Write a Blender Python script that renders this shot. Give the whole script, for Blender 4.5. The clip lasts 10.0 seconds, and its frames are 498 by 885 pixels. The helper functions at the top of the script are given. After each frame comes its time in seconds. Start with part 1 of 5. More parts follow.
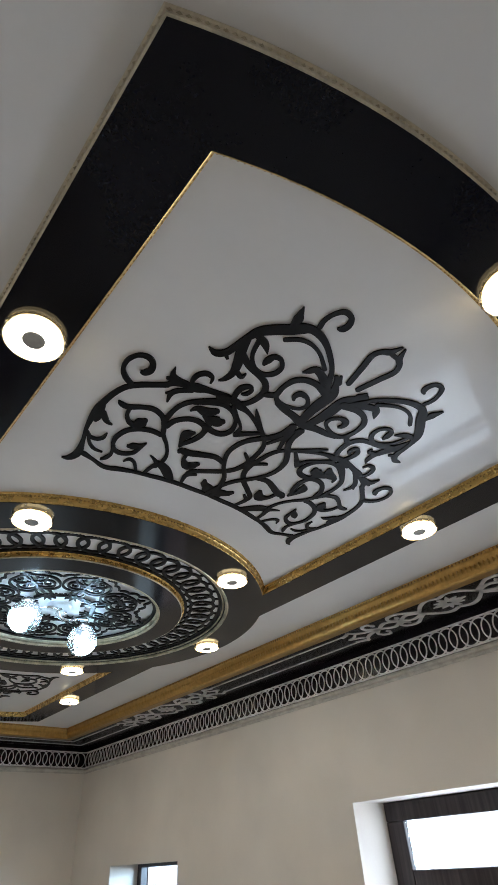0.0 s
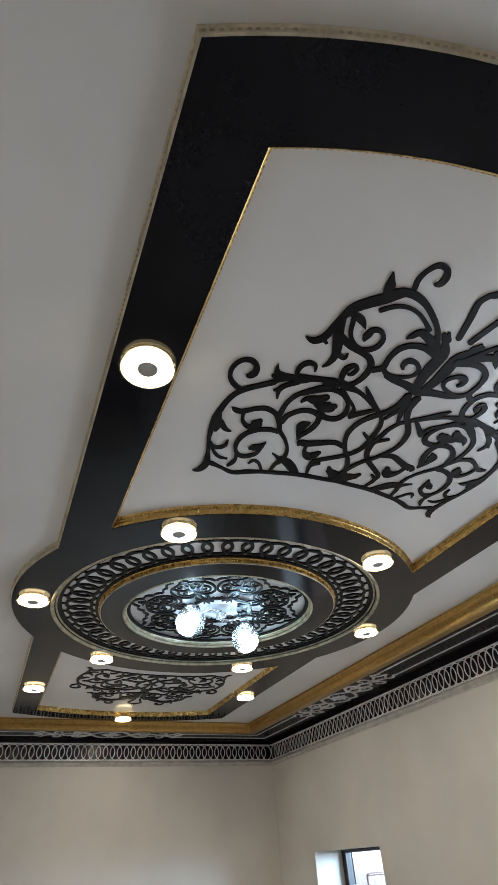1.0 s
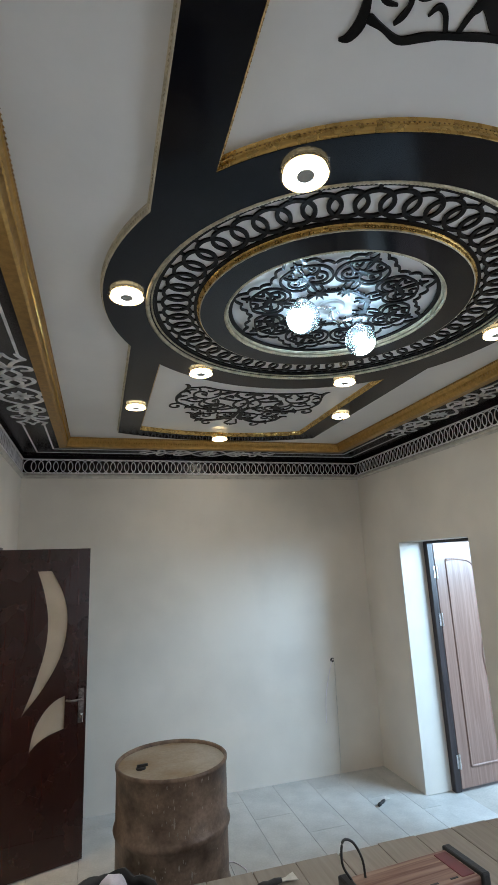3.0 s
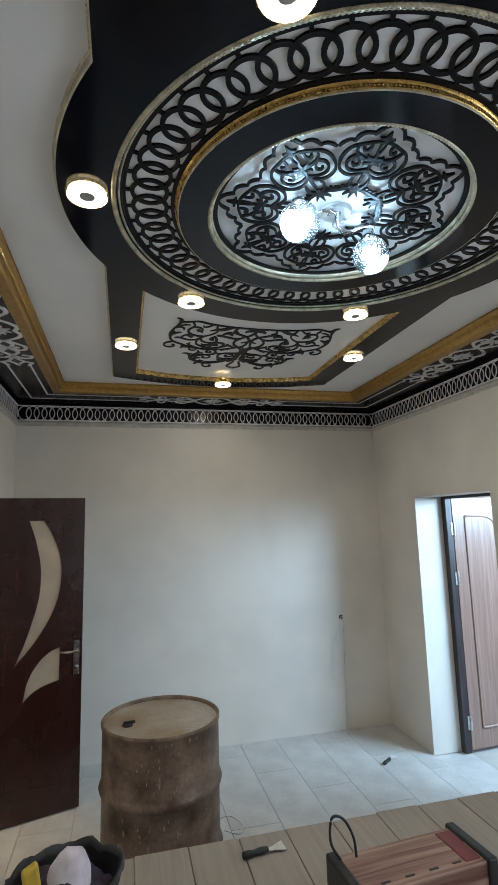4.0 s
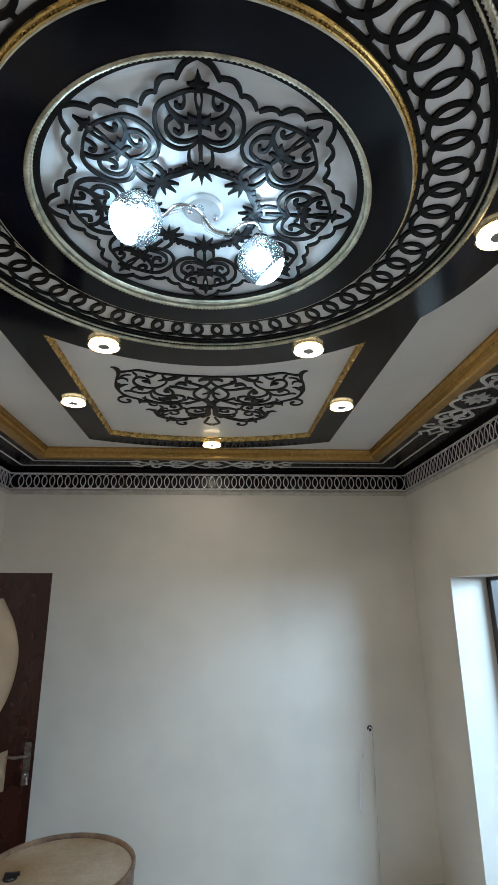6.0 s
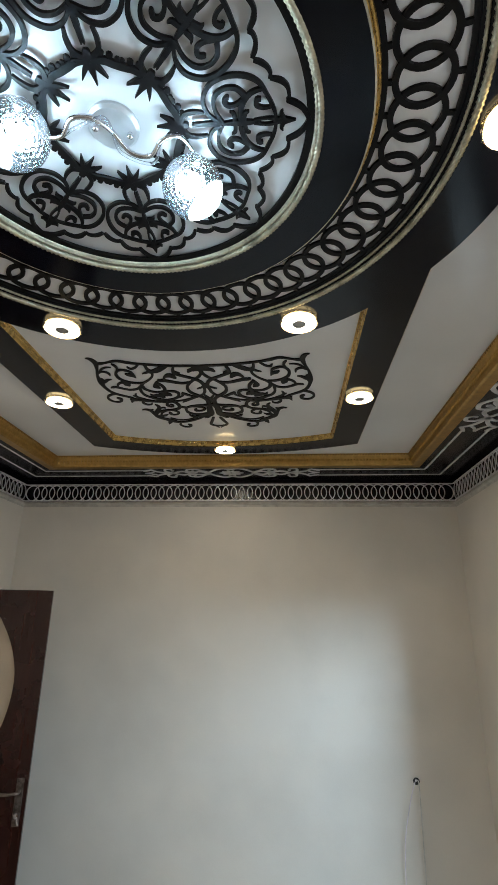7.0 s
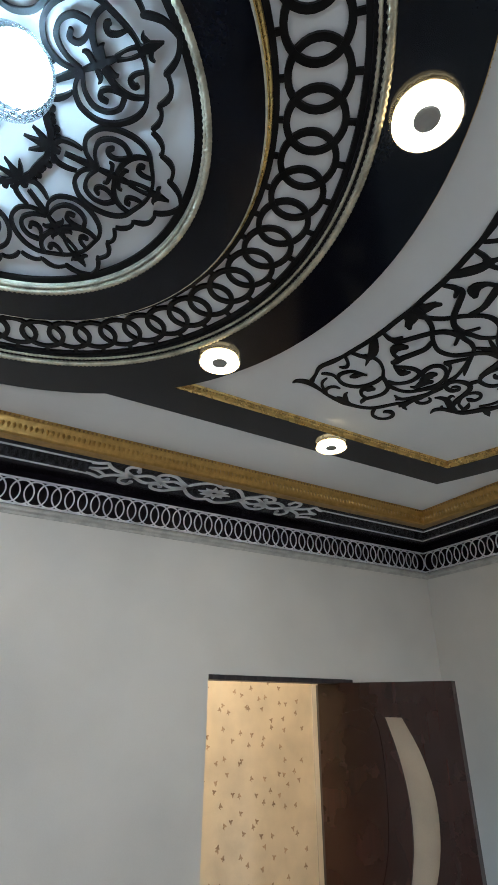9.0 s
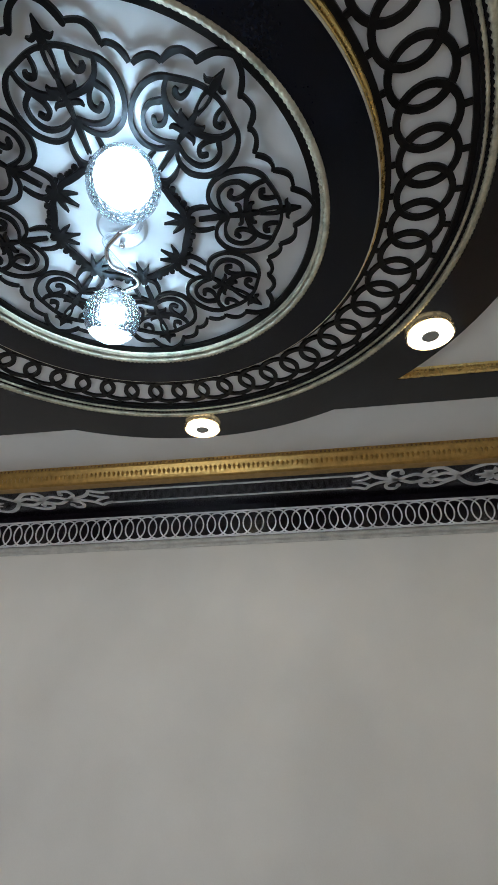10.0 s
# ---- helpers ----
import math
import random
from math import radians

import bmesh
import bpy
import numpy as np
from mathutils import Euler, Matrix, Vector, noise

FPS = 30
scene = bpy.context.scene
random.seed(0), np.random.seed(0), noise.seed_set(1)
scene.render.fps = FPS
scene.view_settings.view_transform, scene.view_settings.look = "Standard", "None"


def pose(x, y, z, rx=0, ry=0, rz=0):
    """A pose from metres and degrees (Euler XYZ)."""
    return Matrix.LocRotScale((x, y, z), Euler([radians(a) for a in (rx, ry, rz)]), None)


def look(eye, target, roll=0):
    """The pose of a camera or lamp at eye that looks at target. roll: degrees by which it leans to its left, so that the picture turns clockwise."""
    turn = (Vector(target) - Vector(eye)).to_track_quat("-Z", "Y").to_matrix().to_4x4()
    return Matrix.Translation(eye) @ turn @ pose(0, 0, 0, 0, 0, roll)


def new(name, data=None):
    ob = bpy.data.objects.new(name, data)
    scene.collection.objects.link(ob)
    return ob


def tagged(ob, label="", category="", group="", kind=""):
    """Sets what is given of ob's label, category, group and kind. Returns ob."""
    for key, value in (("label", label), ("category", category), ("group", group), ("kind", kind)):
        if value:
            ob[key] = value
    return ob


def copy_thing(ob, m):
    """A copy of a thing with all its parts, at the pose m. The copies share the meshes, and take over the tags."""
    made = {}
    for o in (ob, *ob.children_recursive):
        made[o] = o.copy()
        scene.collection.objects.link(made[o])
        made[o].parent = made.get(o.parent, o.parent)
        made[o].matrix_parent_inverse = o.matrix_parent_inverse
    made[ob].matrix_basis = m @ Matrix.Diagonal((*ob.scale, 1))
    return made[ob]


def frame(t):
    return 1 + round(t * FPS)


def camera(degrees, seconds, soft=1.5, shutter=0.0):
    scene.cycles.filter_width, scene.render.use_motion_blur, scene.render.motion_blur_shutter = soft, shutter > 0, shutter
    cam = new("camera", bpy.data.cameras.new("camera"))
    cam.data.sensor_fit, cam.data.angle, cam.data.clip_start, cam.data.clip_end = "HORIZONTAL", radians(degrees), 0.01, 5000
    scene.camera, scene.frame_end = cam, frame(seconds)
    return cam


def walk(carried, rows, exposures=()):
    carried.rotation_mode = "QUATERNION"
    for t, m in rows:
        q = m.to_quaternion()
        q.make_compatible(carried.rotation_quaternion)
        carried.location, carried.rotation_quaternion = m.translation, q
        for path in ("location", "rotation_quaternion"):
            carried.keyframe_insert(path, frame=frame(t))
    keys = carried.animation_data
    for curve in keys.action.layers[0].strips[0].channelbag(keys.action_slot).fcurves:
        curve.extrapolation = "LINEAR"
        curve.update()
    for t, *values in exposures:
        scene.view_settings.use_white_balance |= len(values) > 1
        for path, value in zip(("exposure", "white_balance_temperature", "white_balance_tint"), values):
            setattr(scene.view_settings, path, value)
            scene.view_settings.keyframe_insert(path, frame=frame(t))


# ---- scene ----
cam = camera(52.4, 10.0)
PATH = [
    (0, (-0.889, -2.322, 1.976), (0.174, -1.198, 3.243), -4.2),
    (0.5, (-0.893, -2.33, 1.968), (-0.038, -1.042, 3.237), -4.3),
    (1, (-0.889, -2.336, 1.956), (-0.218, -0.948, 3.23), -4.4),
    (1.5, (-0.882, -2.301, 1.944), (-0.293, -0.847, 3.185), -5.7),
    (2, (-0.874, -2.171, 1.901), (-0.275, -0.569, 2.938), -5.2),
    (2.5, (-0.923, -1.946, 1.894), (-0.304, -0.214, 2.678), -4.3),
    (3, (-0.949, -1.825, 1.875), (-0.391, 0.039, 2.334), -2.5),
    (3.2, (-0.951, -1.787, 1.872), (-0.41, 0.102, 2.246), -2.2),
    (4.3, (-0.635, -1.482, 1.835), (-0.177, 0.442, 2.134), -1.9),
    (4.5, (-0.571, -1.419, 1.848), (-0.115, 0.499, 2.186), -2.6),
    (5, (-0.41, -1.265, 1.873), (0.042, 0.63, 2.326), -2.1),
    (5.2, (-0.342, -1.239, 1.876), (0.09, 0.652, 2.364), -2.0),
    (6.3, (0.184, -1.162, 1.886), (0.21, 0.747, 2.482), -0.2),
    (6.5, (0.247, -1.087, 1.875), (0.248, 0.818, 2.484), -0.3),
    (7, (0.377, -0.828, 1.905), (0.239, 1.06, 2.549), 0.8),
    (7.5, (0.535, -0.592, 1.885), (0.03, 1.189, 2.642), -1.0),
    (8, (0.71, -0.321, 1.907), (-0.198, 1.266, 2.718), 0.1),
    (8.5, (0.759, -0.023, 1.923), (-0.486, 1.267, 2.809), 2.0),
    (9, (0.768, 0.204, 1.925), (-0.791, 1.059, 2.841), 0.7),
    (9.5, (0.801, 0.401, 1.962), (-0.974, 0.641, 2.853), 0.9),
    (10, (0.756, 0.385, 1.963), (-1.002, 0.158, 2.89), -0.7),
]
EXPOSURES = [(0.0, 0.18, 5870, 11), (0.6, 0.25, 5870, 11), (1.5, 0.28, 5920, 11), (2.2, 0.15, 5970, 9), (3.0, 0.14, 5720, 8), (5.0, 0.12, 5670, 7), (6.5, 0.12, 5920, 7), (7.2, 0.13, 6170, 9), (8.0, 0.15, 6020, 9), (9.0, 0.22, 5470, 8), (9.5, 0.13, 5520, 9), (10.0, -0.08, 5730, 9)]
walk(cam, [(t, look(eye, target, roll)) for t, eye, target, roll in PATH], EXPOSURES)

# ---- world, sun and large lights ----
world = bpy.data.worlds.new("world")
scene.world = world
world.use_nodes = True
wn = world.node_tree
sky = wn.nodes.new("ShaderNodeTexSky")
sky.sky_type, sky.sun_disc = "NISHITA", False
sky.sun_elevation, sky.sun_rotation = radians(48), radians(-61)
wn.links.new(sky.outputs[0], wn.nodes["Background"].inputs[0])
wn.nodes["Background"].inputs[1].default_value = 0.12

sun = new("sun", bpy.data.lights.new("sun", "SUN"))
sun.data.energy, sun.data.angle, sun.data.color = 3.0, radians(0.5), (1.0, 0.95, 0.86)
sun.matrix_world = look((0, 0, 0), (0.58, -0.32, -0.75))


def area(name, at, to, sx, sy, watts, colour):
    ob = new(name, bpy.data.lights.new(name, "AREA"))
    ob.data.shape, ob.data.size, ob.data.size_y = "RECTANGLE", sx, sy
    ob.data.energy, ob.data.color = watts, colour
    ob.matrix_world = look(at, to)
    return ob


# daylight that comes in by the open east door and by the east window
area("door_daylight", (3.582, 0.702, 2.20), (1.582, 2.702, 1.45), 1.8, 0.8, 178, (0.62, 0.84, 1.0))
area("window_daylight", (2.05, -0.97, 1.55), (0.0, -0.97, 1.05), 1.2, 1.1, 23, (0.88, 0.94, 1.0))

# ---- materials ----


def mat(name, colour, rough=0.5, metal=0.0, vary=0.12, scale=6.0, fine=90.0, bump=0.05, coat=0.0, stain=None, spec=0.5):
    """A surface with variation at two scales: soft patches and fine grain."""
    m = bpy.data.materials.new(name)
    m.use_nodes = True
    nt = m.node_tree
    b = nt.nodes["Principled BSDF"]
    tc = nt.nodes.new("ShaderNodeTexCoord")
    n1 = nt.nodes.new("ShaderNodeTexNoise")
    n1.inputs["Scale"].default_value, n1.inputs["Detail"].default_value = scale, 5.0
    n2 = nt.nodes.new("ShaderNodeTexNoise")
    n2.inputs["Scale"].default_value, n2.inputs["Detail"].default_value = fine, 4.0
    for n in (n1, n2):
        nt.links.new(tc.outputs["Object"], n.inputs["Vector"])
    ramp = nt.nodes.new("ShaderNodeValToRGB")
    dark = stain or [c * (1 - 2 * vary) for c in colour]
    light = [min(1.0, c * (1 + vary)) for c in colour]
    ramp.color_ramp.elements[0].position, ramp.color_ramp.elements[0].color = 0.3, (*dark, 1)
    ramp.color_ramp.elements[1].position, ramp.color_ramp.elements[1].color = 0.62, (*light, 1)
    nt.links.new(n1.outputs["Fac"], ramp.inputs["Fac"])
    mix = nt.nodes.new("ShaderNodeMixRGB")
    mix.blend_type = "OVERLAY"
    mix.inputs["Fac"].default_value = min(1.0, vary * 1.5)
    nt.links.new(ramp.outputs["Color"], mix.inputs["Color1"])
    nt.links.new(n2.outputs["Fac"], mix.inputs["Color2"])
    nt.links.new(mix.outputs["Color"], b.inputs["Base Color"])
    mr = nt.nodes.new("ShaderNodeMapRange")
    mr.inputs["To Min"].default_value, mr.inputs["To Max"].default_value = rough * 0.75, min(1.0, rough * 1.3)
    nt.links.new(n1.outputs["Fac"], mr.inputs["Value"])
    nt.links.new(mr.outputs["Result"], b.inputs["Roughness"])
    b.inputs["Metallic"].default_value = metal
    b.inputs["Specular IOR Level"].default_value = spec
    b.inputs["Coat Weight"].default_value = coat
    b.inputs["Coat Roughness"].default_value = 0.06
    if bump:
        bp = nt.nodes.new("ShaderNodeBump")
        bp.inputs["Strength"].default_value, bp.inputs["Distance"].default_value = bump, 0.004
        nt.links.new(n2.outputs["Fac"], bp.inputs["Height"])
        nt.links.new(bp.outputs["Normal"], b.inputs["Normal"])
    return m


def glow(name, colour, strength):
    m = bpy.data.materials.new(name)
    m.use_nodes = True
    b = m.node_tree.nodes["Principled BSDF"]
    b.inputs["Base Color"].default_value = (*colour, 1)
    b.inputs["Emission Color"].default_value = (*colour, 1)
    b.inputs["Emission Strength"].default_value = strength
    return m


def glass(name, colour, rough=0.02, crackle=0.0, clear=0.5):
    """Clear glass: part straight through, part bent; crackle gives a net of fine ridges."""
    m = bpy.data.materials.new(name)
    m.use_nodes = True
    nt = m.node_tree
    out = nt.nodes["Material Output"]
    nt.nodes.remove(nt.nodes["Principled BSDF"])
    g = nt.nodes.new("ShaderNodeBsdfGlass")
    g.inputs["Color"].default_value, g.inputs["Roughness"].default_value, g.inputs["IOR"].default_value = (*colour, 1), rough, 1.45
    t = nt.nodes.new("ShaderNodeBsdfTransparent")
    t.inputs["Color"].default_value = (*colour, 1)
    mx = nt.nodes.new("ShaderNodeMixShader")
    mx.inputs[0].default_value = clear
    nt.links.new(g.outputs[0], mx.inputs[1])
    nt.links.new(t.outputs[0], mx.inputs[2])
    nt.links.new(mx.outputs[0], out.inputs["Surface"])
    if crackle:
        tc = nt.nodes.new("ShaderNodeTexCoord")
        v = nt.nodes.new("ShaderNodeTexVoronoi")
        v.feature = "DISTANCE_TO_EDGE"
        v.inputs["Scale"].default_value = 90.0
        bp = nt.nodes.new("ShaderNodeBump")
        bp.inputs["Strength"].default_value, bp.inputs["Distance"].default_value = crackle, 0.004
        nt.links.new(tc.outputs["Object"], v.inputs["Vector"])
        nt.links.new(v.outputs["Distance"], bp.inputs["Height"])
        nt.links.new(bp.outputs["Normal"], g.inputs["Normal"])
    return m


def grained(name, c0, c1, rough, axis, coat=0.0, stretch=14.0):
    """Wood: noise drawn out along one axis."""
    m = mat(name, c1, rough, coat=coat, vary=0.1)
    nt = m.node_tree
    tc = nt.nodes.new("ShaderNodeTexCoord")
    mp = nt.nodes.new("ShaderNodeMapping")
    sc = [stretch * 2.2] * 3
    sc["xyz".index(axis)] = 1.3
    mp.inputs["Scale"].default_value = sc
    nz = nt.nodes.new("ShaderNodeTexNoise")
    nz.inputs["Scale"].default_value, nz.inputs["Detail"].default_value, nz.inputs["Distortion"].default_value = 1.6, 7.0, 0.5
    rp = nt.nodes.new("ShaderNodeValToRGB")
    rp.color_ramp.elements[0].position, rp.color_ramp.elements[0].color = 0.34, (*c0, 1)
    rp.color_ramp.elements[1].position, rp.color_ramp.elements[1].color = 0.66, (*c1, 1)
    nt.links.new(tc.outputs["Object"], mp.inputs["Vector"])
    nt.links.new(mp.outputs[0], nz.inputs["Vector"])
    nt.links.new(nz.outputs["Fac"], rp.inputs["Fac"])
    nt.links.new(rp.outputs["Color"], nt.nodes["Principled BSDF"].inputs["Base Color"])
    return m


WALL = mat("painted_plaster", (0.74, 0.69, 0.625), 0.62, vary=0.05, scale=1.6, fine=160, bump=0.10)
REVEAL = mat("white_reveal_paint", (0.80, 0.80, 0.79), 0.6, vary=0.04, scale=3, fine=120, bump=0.10)
WHITE = mat("glossy_white_ceiling_paint", (0.77, 0.765, 0.76), 0.34, vary=0.03, scale=2.0, fine=60, bump=0.0, coat=0.35)
BLACK = mat("glossy_black_lacquer", (0.004, 0.005, 0.009), 0.11, vary=0.2, scale=3, fine=150, bump=0.0, spec=0.24)
BLACK_CUT = mat("satin_black_cut_board", (0.008, 0.007, 0.007), 0.40, vary=0.2, scale=9, fine=150, bump=0.03, spec=0.14)
SOFFIT = mat("black_soffit_paint", (0.008, 0.005, 0.008), 0.22, vary=0.3, scale=4, fine=120, bump=0.04, spec=0.3)
SILVER = mat("silver_grey_inlay", (0.76, 0.74, 0.74), 0.45, metal=0.1, vary=0.12, scale=12, fine=160, bump=0.03)
GOLD = mat("gold_painted_moulding", (0.46, 0.28, 0.08), 0.31, metal=0.8, vary=0.10, scale=40, fine=220, bump=0.0)
GOLD_BRIGHT = mat("bright_gold_leaf", (0.60, 0.40, 0.13), 0.27, metal=0.85, vary=0.05, scale=40, fine=220, bump=0.0)
TRIM_GREY = mat("grey_bead_paint", (0.52, 0.49, 0.44), 0.5, vary=0.1, scale=20, fine=160, bump=0.05)
# darker copy of the gold: groove shade is put into its colour
GOLD_DARK = mat("gold_darkened_for_shade", (0.30, 0.17, 0.05), 0.5, metal=0.5, vary=0.25, scale=20, fine=220, bump=0.2)
ROPE = mat("champagne_rope_moulding", (0.53, 0.47, 0.34), 0.34, metal=0.65, vary=0.2, scale=22, fine=240, bump=0.2)
CREAM_TRIM = mat("cream_beaded_trim", (0.62, 0.56, 0.44), 0.5, metal=0.2, vary=0.15, scale=20, fine=200, bump=0.15)
AGED = mat("aged_dark_nickel", (0.30, 0.27, 0.25), 0.3, metal=1.0, vary=0.3, scale=40, fine=200, bump=0.1)
CHROME = mat("chrome", (0.78, 0.78, 0.80), 0.12, metal=1.0, vary=0.05, scale=30, fine=200, bump=0.0)
STEEL = mat("worn_bright_steel", (0.62, 0.61, 0.60), 0.3, metal=1.0, vary=0.2, scale=40, fine=200, bump=0.1)
DOOR_DARK = grained("dark_mahogany_stain", (0.018, 0.005, 0.0035), (0.034, 0.009, 0.0065), 0.26, "z", coat=0.12)
DOOR_RED = grained("red_brown_door_lacquer", (0.20, 0.118, 0.092), (0.29, 0.185, 0.145), 0.32, "z", coat=0.2)
FRAME_DARK = grained("dusty_dark_frame_wood", (0.014, 0.010, 0.012), (0.048, 0.036, 0.038), 0.4, "z")
FROST = mat("sanded_cream_glass", (0.42, 0.35, 0.265), 0.4, vary=0.06, scale=5, fine=200, bump=0.05)
PLANK = grained("pale_dusty_plank", (0.30, 0.262, 0.222), (0.365, 0.322, 0.277), 0.75, "y")
TILE = mat("pale_grey_floor_tile", (0.52, 0.505, 0.48), 0.36, vary=0.10, scale=5, fine=80, bump=0.06, stain=(0.44, 0.43, 0.41))
GROUT = mat("grey_grout", (0.33, 0.32, 0.30), 0.9, vary=0.2, scale=20, fine=120, bump=0.3)
RUST = mat("stained_brown_drum_steel", (0.21, 0.15, 0.11), 0.45, metal=0.12, vary=0.3, scale=9, fine=60, bump=0.25, stain=(0.085, 0.052, 0.035))
DRUM_LID = mat("dusty_tan_drum_lid", (0.42, 0.395, 0.35), 0.5, metal=0.15, vary=0.15, scale=3.2, fine=60, bump=0.15, stain=(0.27, 0.18, 0.085))
DRIP = mat("dirty_plaster_drip", (0.36, 0.32, 0.27), 0.8, vary=0.25, scale=30, fine=150, bump=0.3)
SPLASH = mat("dried_white_plaster_splash", (0.62, 0.60, 0.56), 0.85, vary=0.1, scale=30, fine=150, bump=0.3)
RUBBER = mat("dull_black_rubber", (0.02, 0.02, 0.022), 0.42, vary=0.3, scale=12, fine=120, bump=0.2)
CLOTH = mat("white_mauve_cloth", (0.72, 0.66, 0.72), 0.9, vary=0.15, scale=14, fine=300, bump=0.3)
YELLOW = mat("yellow_plastic", (0.62, 0.42, 0.05), 0.45, vary=0.1, scale=20, fine=150, bump=0.05)
RED_METAL = grained("scratched_red_enamel", (0.14, 0.055, 0.042), (0.36, 0.24, 0.18), 0.5, "x")
WALLPAPER = mat("cream_wall_covering", (0.80, 0.70, 0.53), 0.6, vary=0.06, scale=5, fine=140, bump=0.08)
BORDER_PAPER = mat("pale_border_covering", (0.46, 0.42, 0.35), 0.6, vary=0.06, scale=5, fine=140, bump=0.08)
VINE = mat("dark_brown_printed_vine", (0.13, 0.085, 0.05), 0.6, vary=0.2, scale=20, fine=140, bump=0.0)
SPRIG = mat("brown_printed_sprig", (0.50, 0.365, 0.235), 0.6, vary=0.2, scale=20, fine=140, bump=0.0)
CONCRETE = mat("sunlit_concrete", (0.45, 0.42, 0.38), 0.85, vary=0.15, scale=1.5, fine=60, bump=0.2)
LAMP_GLOW = glow("warm_led_glow", (1.0, 0.87, 0.67), 58.0)
BULB_GLOW = glow("cool_led_glow", (0.64, 0.88, 1.0), 105.0)
LENS_GLOW = glow("cool_lens_glow", (0.70, 0.90, 1.0), 14.0)
LAMP_CAP = mat("grey_lamp_cap", (0.32, 0.30, 0.27), 0.4, vary=0.05, scale=30, fine=100, bump=0.0)
# added glow for the crystal rim, which only catches the lamp's light
LAMP_EDGE = glow("amber_edge_glow", (1.0, 0.78, 0.42), 7.0)
SATIN = mat("satin_silver", (0.62, 0.63, 0.64), 0.32, metal=0.45, vary=0.05, scale=20, fine=120, bump=0.0)
CRYSTAL = glass("lamp_crystal", (1.0, 0.95, 0.84), 0.04, 0.0, 0.4)
GLOBE = glass("crackle_glass", (0.96, 0.98, 1.0), 0.03, 1.0, 0.45)
PANE = glass("window_glass", (0.96, 0.98, 0.98), 0.0, 0.0, 0.8)
CLEAR = glass("clear_acrylic", (0.97, 0.98, 1.0), 0.02, 0.0, 0.35)

# ---- mesh helpers ----


def place_mesh(name, me, material, parent=None, label="", smooth=False):
    me.materials.clear()
    me.materials.append(material)
    me.polygons.foreach_set("use_smooth", [smooth] * len(me.polygons))
    ob = new(name, me)
    ob.parent = parent
    if label:
        ob["label"] = label
    return ob


def part(name, bm, material, parent=None, label="", smooth=False):
    me = bpy.data.meshes.new(name)
    bm.to_mesh(me)
    bm.free()
    return place_mesh(name, me, material, parent, label, smooth)


def group_of(name, at=(0, 0, 0), label="", category="", group="", kind=""):
    ob = new(name)
    ob.location = at
    ob.empty_display_size = 0.1
    return tagged(ob, label, category, group, kind)


def plate_mesh(outlines, z0, z1, m=None):
    """A flat board with holes: closed outlines in x and y, filled, from z0 to z1."""
    cu = bpy.data.curves.new("plate", "CURVE")
    cu.dimensions, cu.fill_mode, cu.extrude = "2D", "BOTH", (z1 - z0) / 2
    for pts in outlines:
        sp = cu.splines.new("POLY")
        sp.points.add(len(pts) - 1)
        for p, (x, y) in zip(sp.points, pts):
            p.co = (x, y, 0, 1)
        sp.use_cyclic_u = True
    tmp = new("plate", cu)
    bpy.context.view_layer.update()
    me = bpy.data.meshes.new_from_object(tmp.evaluated_get(bpy.context.evaluated_depsgraph_get()))
    bpy.data.objects.remove(tmp)
    bpy.data.curves.remove(cu)
    me.transform(Matrix.Translation((0, 0, (z0 + z1) / 2)))
    bm = bmesh.new()
    bm.from_mesh(me)
    bmesh.ops.remove_doubles(bm, verts=bm.verts, dist=1e-5)
    bm.to_mesh(me)
    bm.free()
    if m is not None:
        me.transform(m)
    return me


def box(bm, x0, x1, y0, y1, z0, z1, bevel=0.0, m=None):
    r = bmesh.ops.create_cube(bm, size=1.0)
    vs = r["verts"]
    bmesh.ops.scale(bm, verts=vs, vec=(x1 - x0, y1 - y0, z1 - z0))
    bmesh.ops.translate(bm, verts=vs, vec=((x0 + x1) / 2, (y0 + y1) / 2, (z0 + z1) / 2))
    if m is not None:
        bmesh.ops.transform(bm, matrix=m, verts=vs)
    if bevel:
        es = list({e for v in vs for e in v.link_edges})
        bmesh.ops.bevel(bm, geom=es, offset=bevel, segments=2, affect="EDGES", profile=0.5)
    return bm


def boxed(*a, **k):
    return box(bmesh.new(), *a, **k)


def circle(r, n, a0=0.0, a1=360.0, cx=0.0, cy=0.0):
    full = abs(a1 - a0) >= 359.99
    k = n if full else n + 1
    return [(cx + r * math.cos(radians(a0 + (a1 - a0) * i / n)), cy + r * math.sin(radians(a0 + (a1 - a0) * i / n))) for i in range(k)]


def lathe(bm, profile, n=32, m=None):
    """A turned body: (radius, height) pairs about the z axis."""
    rings = []
    for r, z in profile:
        if r < 1e-5:
            rings.append([bm.verts.new((0, 0, z))])
        else:
            rings.append([bm.verts.new((r * math.cos(2 * math.pi * i / n), r * math.sin(2 * math.pi * i / n), z)) for i in range(n)])
    for a, b in zip(rings, rings[1:]):
        for i in range(n):
            j = (i + 1) % n
            if len(a) == 1 and len(b) == 1:
                continue
            if len(a) == 1:
                bm.faces.new((a[0], b[j], b[i]))
            elif len(b) == 1:
                bm.faces.new((a[i], a[j], b[0]))
            else:
                bm.faces.new((a[i], a[j], b[j], b[i]))
    bmesh.ops.recalc_face_normals(bm, faces=bm.faces)
    if m is not None:
        bmesh.ops.transform(bm, matrix=m, verts=bm.verts)
    return bm


